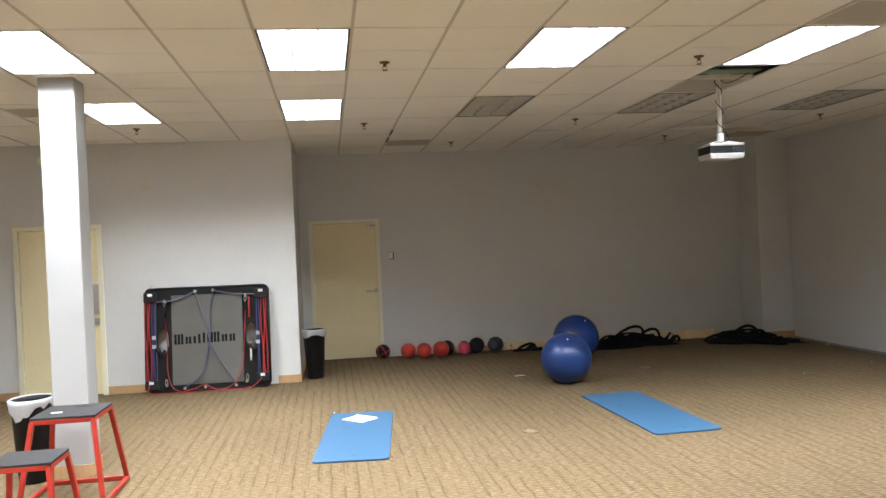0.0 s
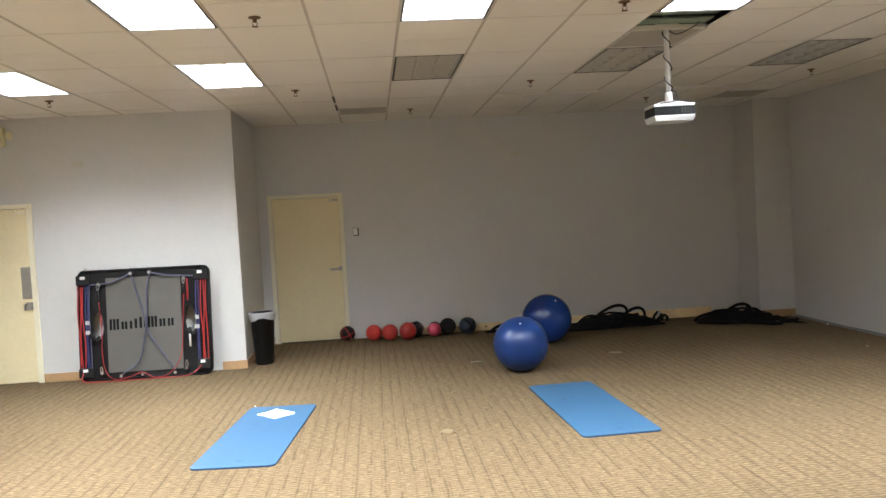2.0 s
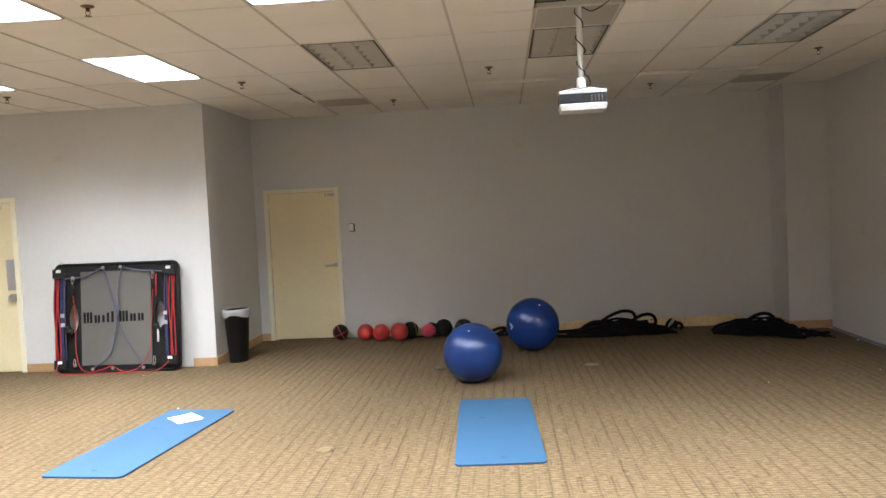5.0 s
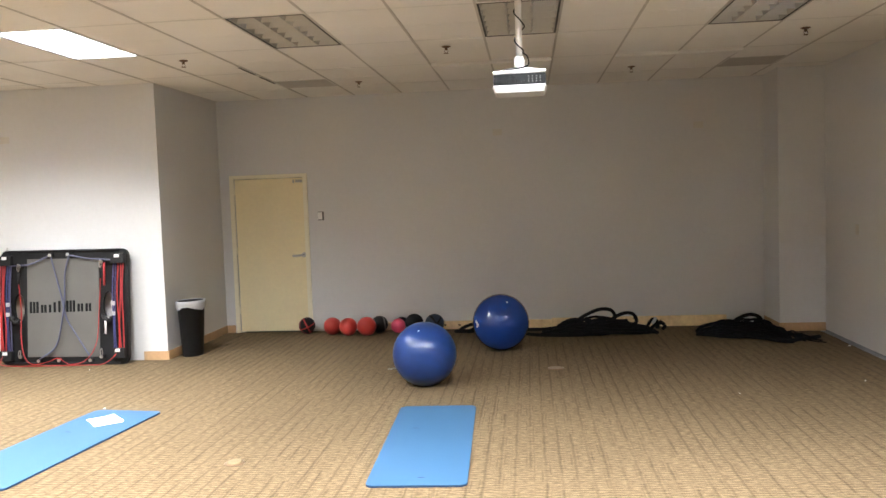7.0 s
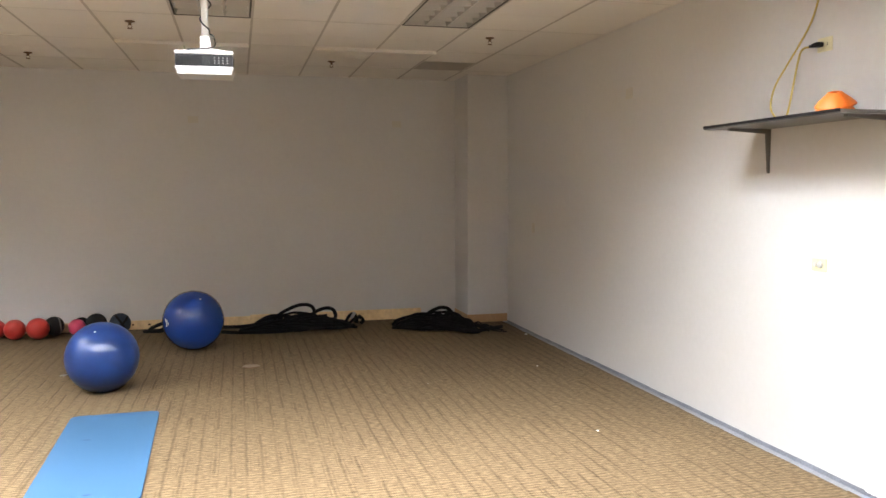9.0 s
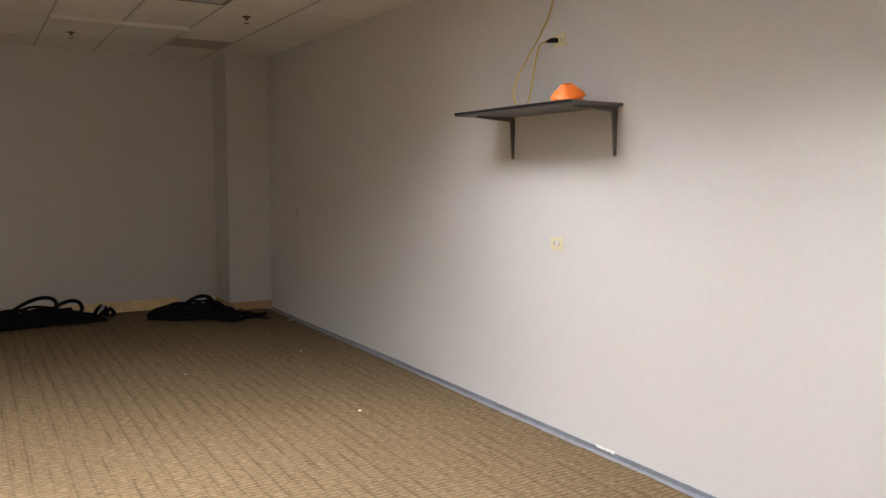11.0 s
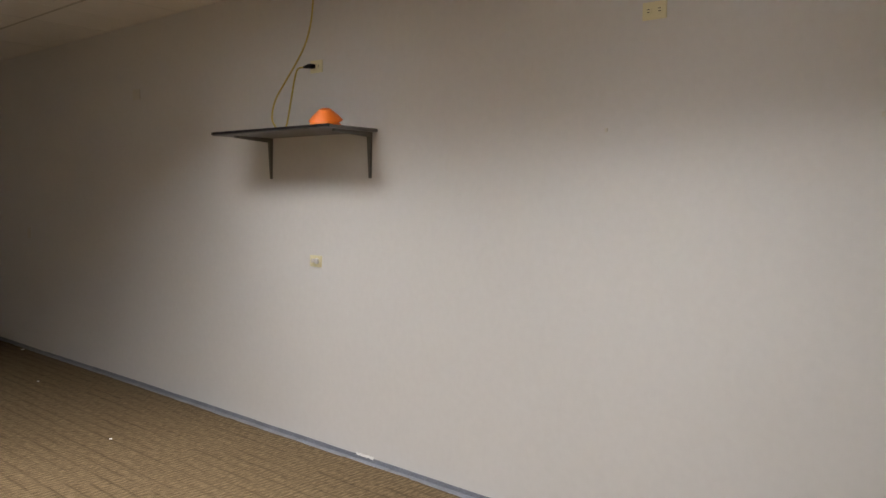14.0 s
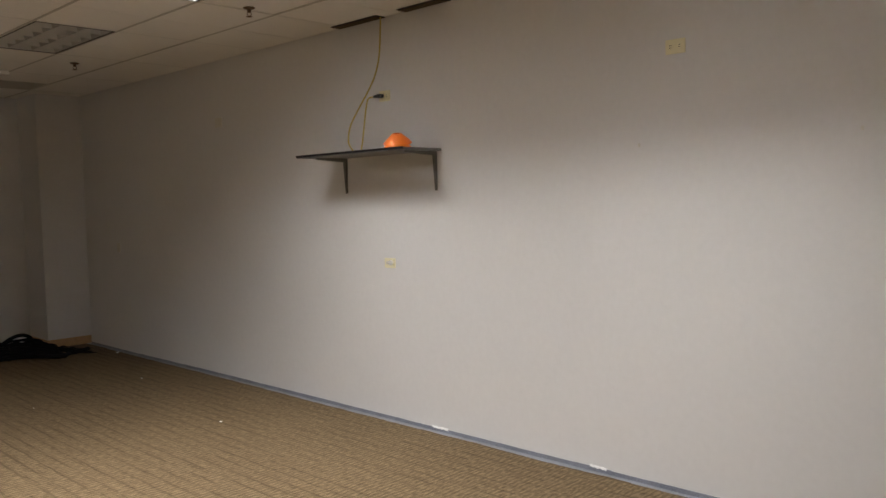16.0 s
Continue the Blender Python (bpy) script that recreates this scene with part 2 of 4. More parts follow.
def tube(bm, points, r, n=8, steps=8, flat=1.0, mat=0):
    path = smooth_path(points, steps) if steps else [Vector(p) for p in points]
    loops, side = [], None
    for i, p in enumerate(path):
        d = (path[min(i + 1, len(path) - 1)] - path[max(i - 1, 0)])
        d = d.normalized() if d.length > 1e-9 else Vector((0, 0, 1))
        if side is None:
            side = d.orthogonal().normalized()
        side = (side - d * side.dot(d))
        side = side.normalized() if side.length > 1e-6 else d.orthogonal().normalized()
        up = d.cross(side)
        loops.append([p + side * (r * math.cos(2 * math.pi * k / n)) + up * (r * flat * math.sin(2 * math.pi * k / n)) for k in range(n)])
    return rings(bm, loops, True, True, mat)


def ball(bm, r, center=(0, 0, 0), u=40, v=24, squash=0.0):
    made = bmesh.ops.create_uvsphere(bm, u_segments=u, v_segments=v, radius=r)
    for w in made["verts"]:
        if squash and w.co.z < -r * (1 - squash):
            w.co.z = -r * (1 - squash)
        w.co += Vector(center)
    for f in bm.faces:
        f.smooth = True
    return bm


def rounded(w, h, r, n=6):
    """Outline of a rectangle with round corners, from (0, 0) to (w, h)."""
    out = []
    for cx, cy, a in ((w - r, r, -90), (w - r, h - r, 0), (r, h - r, 90), (r, r, 180)):
        for i in range(n + 1):
            t = radians(a + 90 * i / n)
            out.append((cx + r * math.cos(t), cy + r * math.sin(t)))
    return out


def plate(bm, outline, holes=(), depth=0.02, mat=0):
    """A flat plate in x and z with holes, thick towards +y."""
    edges = []
    for loop in (outline, *holes):
        vs = [bm.verts.new((x, 0, z)) for x, z in loop]
        edges += [bm.edges.new((vs[i], vs[(i + 1) % len(vs)])) for i in range(len(vs))]
    made = bmesh.ops.triangle_fill(bm, edges=edges, use_beauty=True)
    faces = [f for f in made["geom"] if isinstance(f, bmesh.types.BMFace)]
    ext = bmesh.ops.extrude_face_region(bm, geom=faces)
    for g in ext["geom"]:
        if isinstance(g, bmesh.types.BMVert):
            g.co.y += depth
    bmesh.ops.recalc_face_normals(bm, faces=bm.faces)
    for f in bm.faces:
        f.material_index = mat
    return bm


def slab(bm, outline, z0, z1, bevel=0.0):
    """A level plate of an outline in x and y."""
    lo = [bm.verts.new((x, y, z0)) for x, y in outline]
    hi = [bm.verts.new((x, y, z1)) for x, y in outline]
    n = len(lo)
    bm.faces.new(lo[::-1])
    top = bm.faces.new(hi)
    for i in range(n):
        bm.faces.new((lo[i], lo[(i + 1) % n], hi[(i + 1) % n], hi[i]))
    if bevel:
        bmesh.ops.bevel(bm, geom=list(top.edges), offset=bevel, segments=2, affect="EDGES", profile=0.5)
    return bm


def mesh_of(name, bm, mats):
    me = bpy.data.meshes.new(name)
    bm.normal_update()
    bm.to_mesh(me)
    bm.free()
    for m in mats if isinstance(mats, (list, tuple)) else (mats,):
        me.materials.append(m)
    return me


def thing(name, at, label, category, group="", turn=0.0):
    ob = new(name)
    ob.empty_display_size = 0.1
    ob.matrix_basis = pose(*at, 0, 0, turn)
    return tagged(ob, label, category, group)


def part(name, bm, mats, parent, label=""):
    ob = new(name, mesh_of(name, bm, mats))
    ob.parent = parent
    return tagged(ob, label)


def single(name, bm, mats, at, label, category, group="", turn=0.0):
    ob = new(name, mesh_of(name, bm, mats))
    ob.matrix_basis = pose(*at, 0, 0, turn)
    return tagged(ob, label, category, group)


def structure(name, bm, mats, label):
    return tagged(new(name, mesh_of(name, bm, mats)), label, "structure", "", "structure")


def B():
    return bmesh.new()


# ---- the room ----
CEIL = 3.075
TOP = 3.55
XL, XR, YB, YF = -6.0, 7.03, -4.0, 12.335     # outer faces of the room
YS, XC = 10.535, -0.455                        # wall that stands forward, and its corner

CARPET_EDGE = 6.955
floor_bm = B()
box(floor_bm, XL, CARPET_EDGE, YB, YF, -0.12, 0.0)
fray = random.Random(21)
n = 160
drift = 0.0
for i in range(n):
    y0, y1 = YB + (11.72 - YB) * i / n, YB + (11.72 - YB) * (i + 1) / n
    drift = max(-0.012, min(0.012, drift + fray.uniform(-0.005, 0.005)))
    box(floor_bm, CARPET_EDGE, CARPET_EDGE + 0.018 + drift + fray.uniform(-0.003, 0.003), y0, y1, -0.12, -0.0005)
structure("floor", floor_bm, M_CARPET, "tan loop-pile carpet with broken dark stripes")
strip_bm = B()
box(strip_bm, CARPET_EDGE - 0.01, XR, YB, 11.73, -0.1, -0.006)
structure("floor_strip", strip_bm, M_STRIP, "bare blue-grey adhesive strip along the carpet edge")
low_bm = B()
n = 60
for i in range(n):
    y0, y1 = YB + (11.73 - YB) * i / n, YB + (11.73 - YB) * (i + 1) / n
    worn = max(0.0, min(1.0, (y0 - 8.6) / 1.6))
    box(low_bm, XR - 0.006, XR + 0.01, y0, y1, -0.006, 0.020 - 0.010 * worn + fray.uniform(-0.0015, 0.002))
structure("baseboard_right", low_bm, M_STRIP, "low blue-grey painted wall base with scuffs")


def wall_with_door(name, x0, x1, y, thick, door, label):
    bm = B()
    d0, d1, dh = door
    box(bm, x0, d0, y, y + thick, -0.05, TOP)
    box(bm, d1, x1, y, y + thick, -0.05, TOP)
    box(bm, d0, d1, y, y + thick, dh, TOP)
    structure(name, bm, M_WALL, label)


DOOR_A = (-0.262, 0.668, 2.045)
DOOR_B = (-3.752, -2.845, 2.045)
wall_with_door("wall_back", XC, XR, YF, 0.16, DOOR_A, "grey painted back wall")
wall_with_door("wall_front_left", XL, XC, YS, 0.14, DOOR_B, "light grey painted wall with a door")
for name, q in (("wall_return", (XC - 0.14, XC, YS + 0.14, YF + 0.16)), ("wall_right", (XR, XR + 0.16, YB - 0.16, YF + 0.16)),
                ("wall_left", (XL - 0.16, XL, YB - 0.16, YS + 0.14)), ("wall_behind", (XL, XR, YB - 0.16, YB))):
    bm = B()
    box(bm, *q, -0.05, TOP)
    structure(name, bm, M_WALL, "grey painted wall")
bm = B()
box(bm, 6.505, XR, 11.735, YF, -0.02, TOP, 0.004)
structure("wall_pilaster", bm, M_WALL, "grey painted boxed-out pilaster in the corner")
bm = B()
box(bm, XL - 0.16, XR + 0.16, YB - 0.16, YF + 0.16, TOP, TOP + 0.1)
box(bm, 3.20, 3.95, 6.78, 6.84, 3.30, 3.42)
structure("roof_deck", bm, M_DECK, "dark roof deck over the ceiling")
bm = B()
box(bm, -3.85, -2.75, YS + 0.30, YS + 0.4, -0.05, 2.3)
box(bm, -0.36, 0.76, YF + 0.30, YF + 0.4, -0.05, 2.3)
structure("door_backing", bm, M_DECK, "dark space closed off behind the doors")

# ceiling grid
GX = [XL] + [XC + 0.62 * k for k in range(-8, 12)] + [XR]
GY = [YB] + [9.0 + 1.235 * k for k in range(-10, 3)] + [YF]
COLS = {-6: -4.175, -3: -2.315, 0: -0.455, 3: 1.405, 6: 3.265, 9: 5.125}
# unseen lights: column -6 is added to brighten the left, row 0.355 is guessed
LIT = {(k, y) for k in COLS for y in (5.295, 2.825, 0.355, -2.115)} | {(-3, 7.765), (0, 7.765)}
# unseen lights left out to lower the overall brightness
LIT -= {(k, y) for k, y in LIT if y < -1 or (y < 1 and k > 0) or (k, y) == (6, 2.825)}
UNLIT = {(3, 7.765), (6, 7.765), (9, 7.765)}
FIX = {(k, round((y - 9.0) / 1.235)) for k, y in LIT | UNLIT}
ceil_bm = B()


def tile(x0, x1, y0, y1, dz=0.0, tip=0.0):
    g = 0.010
    vs = len(ceil_bm.verts)
    box(ceil_bm, x0 + g, x1 - g, y0 + g, y1 - g, CEIL + dz, CEIL + dz + 0.018)
    if tip:
        ceil_bm.verts.ensure_lookup_table()
        for v in ceil_bm.verts[vs:]:
            v.co.z += tip * (v.co.y - y0) / (y1 - y0)


SAG = {5, 6, 8, 9}
rnd = random.Random(4)
for i, (x0, x1) in enumerate(zip(GX, GX[1:])):
    k = round((x0 - XC) / 0.62)
    for y0, y1 in zip(GY, GY[1:]):
        if y0 > YS and x1 < XC + 0.1:
            continue
        if (k, round((y0 - 9.0) / 1.235)) in FIX and y0 > YB:
            continue
        half = (y0 + y1) / 2 if y1 - y0 > 1.1 else y1
        jit = rnd.uniform(-0.002, 0.002)
        if k == 6 and abs(y0 - 6.53) < 0.02:
            tile(x0, x1, 7.09, y1, jit)
            continue
        if k == 2 and abs(y0 - 10.235) < 0.02:
            tile(x0, x1, y0, 10.86, jit)
            continue
        sag = -0.022 if k in SAG and abs(y0 - 10.235) < 0.02 else 0.0
        g = 0.006
        tile(x0, x1, y0, half + g, jit + sag, -sag)
        if half < y1:
            tile(x0, x1, half - g, y1, jit + rnd.uniform(-0.001, 0.001))
for x in GX[1:-1]:
    y1 = YS if x < XC - 0.01 else YF
    if abs(x - COLS[6]) < 0.01 or abs(x - COLS[6] - 0.62) < 0.01:
        box(ceil_bm, x - 0.010, x + 0.010, YB, 6.53, CEIL - 0.004, CEIL + 0.03, mat=1)
        box(ceil_bm, x - 0.010, x + 0.010, 7.085, y1, CEIL - 0.004, CEIL + 0.03, mat=1)
    else:
        box(ceil_bm, x - 0.010, x + 0.010, YB, y1, CEIL - 0.004, CEIL + 0.03, mat=1)
for y in GY[1:-1]:
    for x0, x1 in zip(GX, GX[1:]):
        if y > YS and x1 < XC + 0.1:
            continue
        box(ceil_bm, x0 + 0.012, x1 - 0.012, y - 0.010, y + 0.010, CEIL - 0.003, CEIL + 0.03, mat=2)
box(ceil_bm, COLS[6] + 0.012, COLS[6] + 0.608, 7.078, 7.098, CEIL - 0.003, CEIL + 0.03, mat=2)
# wall angle round the edges
for q in ((XC, XR, YF - 0.02, YF), (XL, XC, YS - 0.02, YS), (XC, XC + 0.02, YS, YF - 0.02), (XR - 0.02, XR, YB, 11.735), (6.485, 6.505, 11.735, YF - 0.02), (6.505, XR, 11.715, 11.735)):
    box(ceil_bm, *q, CEIL - 0.003, CEIL + 0.012, mat=2)
structure("ceiling", ceil_bm, [M_TILE, M_BAR, M_BAR_PALE], "suspended ceiling of off-white scored tiles")
sag_bm = B()
for a, c in ((2.66, 3.87), (4.51, 5.74)):
    box(sag_bm, a, c, 10.215, 10.24, CEIL - 0.034, CEIL - 0.002, 0.003)
structure("ceiling_trim", sag_bm, M_BAR_PALE, "dropped pale ceiling grid bars")

# baseboards
base_bm = B()
for q in ((XL, -3.815, YS - 0.012, YS), (-2.785, -2.33, YS - 0.012, YS), (-0.735, XC + 0.012, YS - 0.012, YS),
          (XC, XC + 0.012, YS, YF - 0.012), (XC, -0.335, YF - 0.012, YF), (6.493, XR - 0.008, 11.723, 11.735), (6.493, 6.505, 11.735, YF)):
    box(base_bm, *q, 0.0, 0.1, 0.003)
structure("baseboard", base_bm, M_BASE, "tan vinyl baseboard, missing in places")

# column
col = thing("column", (-2.055, 6.795, 0), "white painted square steel column with a tan base", "column")
bm = B()
box(bm, -0.132, 0.132, -0.135, 0.135, 0, CEIL + 0.02, 0.012)
part("shaft", bm, M_COLUMN, col)
bm = B()
for q in ((-0.143, 0.143, -0.146, -0.1355), (-0.143, 0.143, 0.1355, 0.146), (-0.143, -0.1325, -0.1355, 0.1355), (0.1325, 0.143, -0.1355, 0.1355)):
    box(bm, *q, 0, 0.1, 0.002)
part("base_trim", bm, M_BASE, col, "tan vinyl base trim")


# ---- doors ----
def door(name, x0, x1, y, handle_right, label):
    """Frame x0..x1 on the wall face y, with its slab set back."""
    top = 2.09
    d = tagged(thing(name, (0, 0, 0), label, "door"), kind="structure")
    bm = B()
    for q in ((x0, x0 + 0.058, y - 0.022, y + 0.10, 0, top), (x1 - 0.058, x1, y - 0.022, y + 0.10, 0, top), (x0 + 0.058, x1 - 0.058, y - 0.022, y + 0.10, top - 0.048, top)):
        box(bm, *q, 0.004)
    for q in ((x0 + 0.058, x0 + 0.072, y + 0.055, y + 0.10, 0, top - 0.048), (x1 - 0.072, x1 - 0.058, y + 0.055, y + 0.10, 0, top - 0.048)):
        box(bm, *q)
    part("door_frame", bm, M_FRAME, d)
    bm = B()
    box(bm, x0 + 0.063, x1 - 0.063, y + 0.008, y + 0.052, 0.012, top - 0.053, 0.003)
    s = part("door_leaf", bm, M_DOOR, d)
    hx = x1 - 0.115 if handle_right else x0 + 0.115
    bm = B()
    box(bm, hx - 0.075, hx - 0.062, y - 0.026, y + 0.006, 1.965, 2.015, 0.005)
    box(bm, hx - 0.04, hx + 0.05, y - 0.022, y + 0.006, 1.975, 2.01, 0.004)
    part("closer", bm, M_FRAME if name == "door_2" else M_STEEL, d, "door closer")
    for hz in (0.25, 1.05, 1.83):
        bm = B()
        lathe(bm, [(0.008, 0), (0.008, 0.09)], (x0 + 0.060, y - 0.002, hz), 10)
        part("hinge", bm, M_FRAME, d)
    return d, s, hx


d1, leaf, hx = door("door_1", -0.322, 0.728, YF, True, "closed cream painted door with a lever handle")
bm = B()
tube(bm, [(hx + 0.03, YF + 0.008, 1.02), (hx + 0.03, YF - 0.012, 1.02)], 0.032, 20, 0)
part("rose", bm, M_STEEL, d1)
bm = B()
tube(bm, [(hx + 0.03, YF, 1.02), (hx + 0.03, YF - 0.05, 1.02), (hx + 0.01, YF - 0.06, 1.018), (hx - 0.09, YF - 0.055, 1.012), (hx - 0.105, YF - 0.05, 1.02)], 0.014, 8, 6)
part("lever_handle", bm, M_STEEL, d1, "satin lever handle")
d2, leaf, hx = door("door_2", -3.808, -2.788, YS, True, "closed cream painted door with a push plate")
bm = B()
box(bm, hx - 0.062, hx + 0.062, YS + 0.002, YS + 0.0075, 0.99, 1.36, 0.002)
part("push_plate", bm, M_STEEL, d2, "grey steel push plate")
bm = B()
box(bm, hx - 0.02, hx + 0.05, YS - 0.03, YS + 0.0075, 0.86, 0.95, 0.006)
tube(bm, [(hx + 0.0, YS - 0.02, 0.93), (hx - 0.02, YS - 0.05, 0.92), (hx - 0.02, YS - 0.05, 0.86)], 0.010, 8, 4)
part("latch", bm, M_STEEL, d2, "steel latch")


# ---- ceiling lights ----
def ceiling_light(x0, y0, lit):
    w, h = 0.62, 1.235
    t = thing("ceiling_light", (x0 + w / 2, y0 + h / 2, CEIL), "recessed ceiling light with a parabolic louver, " + ("switched on" if lit else "switched off"),
              "ceiling light", "recessed ceiling lights")
    a, b = w / 2 - 0.014, h / 2 - 0.014
    bm = B()
    box(bm, -a, a, -b, b, 0.125, 0.14)
    for q in ((-a, -a + 0.01, -b, b), (a - 0.01, a, -b, b), (-a + 0.01, a - 0.01, -b, -b + 0.01), (-a + 0.01, a - 0.01, b - 0.01, b)):
        box(bm, *q, 0.0, 0.125)
    # lit housings take the darker louver tone to hold back stray light
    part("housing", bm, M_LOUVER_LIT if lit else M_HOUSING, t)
    bm = B()
    for q in ((-a - 0.004, -a + 0.010, -b, b), (a - 0.010, a + 0.004, -b, b), (-a + 0.010, a - 0.010, -b, -b + 0.010), (-a + 0.010, a - 0.010, b - 0.010, b)):
        box(bm, *q, -0.005, -0.0005)
    part("trim", bm, M_SLOT, t, "thin dark trim")
    bm = B()
    c, d = a - 0.012, b - 0.012
    nx, ny = 3, 6

    def blade(along_x, p):
        q0, q1 = (0.0025, 0.014) if lit else (0.003, 0.040)
        if along_x:
            pts = [[(-c, p - q0, 0.002), (-c, p + q0, 0.002), (-c, p + q1, 0.085), (-c, p - q1, 0.085)], [(c, p - q0, 0.002), (c, p + q0, 0.002), (c, p + q1, 0.085), (c, p - q1, 0.085)]]
        else:
            pts = [[(p + q0, -d, 0.002), (p - q0, -d, 0.002), (p - q1, -d, 0.085), (p + q1, -d, 0.085)], [(p + q0, d, 0.002), (p - q0, d, 0.002), (p - q1, d, 0.085), (p + q1, d, 0.085)]]
        rings(bm, pts)
    edge = 0 if lit else 1
    for i in range(1 - edge, nx + edge):
        blade(False, -c + 2 * c * i / nx)
    for j in range(1 - edge, ny + edge):
        blade(True, -d + 2 * d * j / ny)
    for f in bm.faces:
        f.smooth = False
    part("louver", bm, M_LOUVER_LIT if lit else M_LOUVER_UNLIT, t, "parabolic louver cells")
    for i in range(3):
        bm = B()
        x = -c + 2 * c * (i + 0.5) / 3
        if lit:
            vs = [bm.verts.new(p) for p in ((x - 0.062, -d, 0.106), (x - 0.062, d, 0.106), (x + 0.062, d, 0.106), (x + 0.062, -d, 0.106))]
            bm.faces.new(vs)
        else:
            tube(bm, [(x, -d, 0.104), (x, d, 0.104)], 0.014, 12, 0)
        part("tube", bm, M_LIT if lit else M_TUBE, t, "glowing fluorescent tube" if lit else "unlit tube")
    return t


first = {}
for lit, cells in ((True, sorted(LIT)), (False, sorted(UNLIT))):
    for k, y in cells:
        if lit not in first:
            first[lit] = ceiling_light(COLS[k], y, lit)
        else:
            copy_thing(first[lit], pose(COLS[k] + 0.31, y + 0.6175, CEIL))


# ---- ceiling fittings ----
def sprinkler(x, y):
    t = thing("sprinkler", (x, y, CEIL), "bronze pendant fire sprinkler under the ceiling", "sprinkler", "fire sprinklers")
    bm = B()
    lathe(bm, [(0.040, -0.001), (0.042, -0.006), (0.028, -0.012), (0.014, -0.016)], n=20)
    part("escutcheon", bm, M_BRONZE, t)
    bm = B()
    lathe(bm, [(0.013, -0.016), (0.013, -0.034), (0.007, -0.036)], n=10)
    for s in (-1, 1):
        tube(bm, [(s * 0.011, 0, -0.032), (s * 0.017, 0, -0.045), (s * 0.005, 0, -0.062)], 0.002, 6, 4)
    part("body", bm, M_BRONZE, t)
    bm = B()
    lathe(bm, [(0.004, -0.058), (0.022, -0.063), (0.022, -0.065), (0.004, -0.066)], n=16)
    part("deflector", bm, M_BRONZE, t)
    return t


spots = [(0.44, 6.27), (0.42, 9.33), (1.70, 11.20), (2.93, 6.19), (2.90, 9.34), (4.77, 11.10), (6.05, 9.38), (6.10, 6.45), (-2.06, 9.35)]
sp = sprinkler(*spots[0])
for x, y in spots[1:]:
    copy_thing(sp, pose(x, y, CEIL))


def grille(x0, x1, y0, y1, label):
    t = thing("ceiling_vent", (x0, y0, CEIL), label, "ceiling vent", "flush ceiling vents")
    w, h = x1 - x0, y1 - y0
    bm = B()
    box(bm, 0, w, 0, h, -0.0008, 0.012)
    part("panel", bm, M_PERF, t)
    bm = B()
    for q in ((0, w, -0.012, 0), (0, w, h, h + 0.012), (-0.012, 0, -0.012, h + 0.012), (w, w + 0.012, -0.012, h + 0.012)):
        box(bm, *q, -0.004, 0.01)
    part("frame", bm, M_BAR_PALE, t)
    return t


grille(0.80, 1.39, 10.885, 11.455, "flush grey perforated return air panel")
grille(5.76, 6.35, 10.86, 11.455, "flush grey perforated return air panel by the pilaster")
slot = thing("slot_diffuser", (0.785, 9.78, CEIL - 0.005), "narrow dark slot diffuser beside a ceiling bar", "ceiling vent")
bm = B()
box(bm, -0.024, 0.024, 0, 1.24, -0.006, 0.002)
part("frame", bm, M_BAR_PALE, slot)
for a, c in ((0.03, 0.52), (0.66, 1.18)):
    bm = B()
    box(bm, -0.014, 0.012, a, c, -0.009, -0.0065)
    part("slot", bm, M_SLOT, slot, "dark slot")

grille(-2.92, -2.33, 7.98, 8.46, "flush grey perforated air panel near the column")
grille(3.285, 3.865, 7.115, 7.735, "flush grey air panel behind the projector pole")
grille(3.29, 3.86, 4.72, 5.27, "stained grey perforated air panel in the ceiling")
# open ceiling gaps by the wall: their shade is drawn as dark slatted strips
for y0, y1 in ((6.05, 6.58), (5.37, 5.82)):
    t = thing("ceiling_gap", (6.925, y0, CEIL), "dark slatted strip standing in for a ceiling gap beside the wall", "ceiling vent", "linear vents by the wall")
    bm = B()
    box(bm, 0, 0.10, 0, y1 - y0, -0.010, -0.004, 0.001)
    part("backing", bm, M_SLOT, t, "dark strip for the shade in the gap")
    for i in range(3):
        bm = B()
        box(bm, 0.018 + 0.028 * i, 0.022 + 0.028 * i, 0.005, y1 - y0 - 0.005, -0.016, -0.0102)
        part("slat", bm, M_BRONZE, t)

# ---- projector ----
pj = thing("ceiling_projector", (3.572, 7.14, CEIL), "white and black projector hanging on a pole from the ceiling", "projector", turn=-1.5)
bm = B()
lathe(bm, [(0.021, 0.22), (0.021, -0.53)], n=20)
part("pole", bm, M_WHITE, pj, "white pole")
bm = B()
box(bm, -0.085, 0.085, -0.06, 0.06, 0.025, 0.05, 0.004)
box(bm, -0.05, 0.05, -0.04, 0.04, 0.0, 0.025, 0.004)
part("ceiling_plate", bm, M_WHITE, pj)
bm = B()
lathe(bm, [(0.030, -0.50), (0.032, -0.52), (0.032, -0.565), (0.040, -0.575), (0.040, -0.59)], n=20)
part("collar", bm, M_WHITE, pj)
bm = B()
for s in (-1, 1):
    tube(bm, [(0, 0, -0.575), (s * 0.06, -0.03, -0.580), (s * 0.12, -0.09, -0.60)], 0.008, 8, 5)
    tube(bm, [(0, 0, -0.575), (s * 0.06, 0.03, -0.580), (s * 0.12, 0.09, -0.60)], 0.008, 8, 5)
part("bracket", bm, M_WHITE, pj)
bm = B()
box(bm, -0.166, 0.166, -0.135, 0.135, -0.622, -0.600, 0.008)
part("top_shell", bm, M_SHELL, pj)
bm = B()
box(bm, -0.162, 0.162, -0.131, 0.131, -0.690, -0.6225)
body = part("body", bm, M_BLACK, pj)
bm = B()
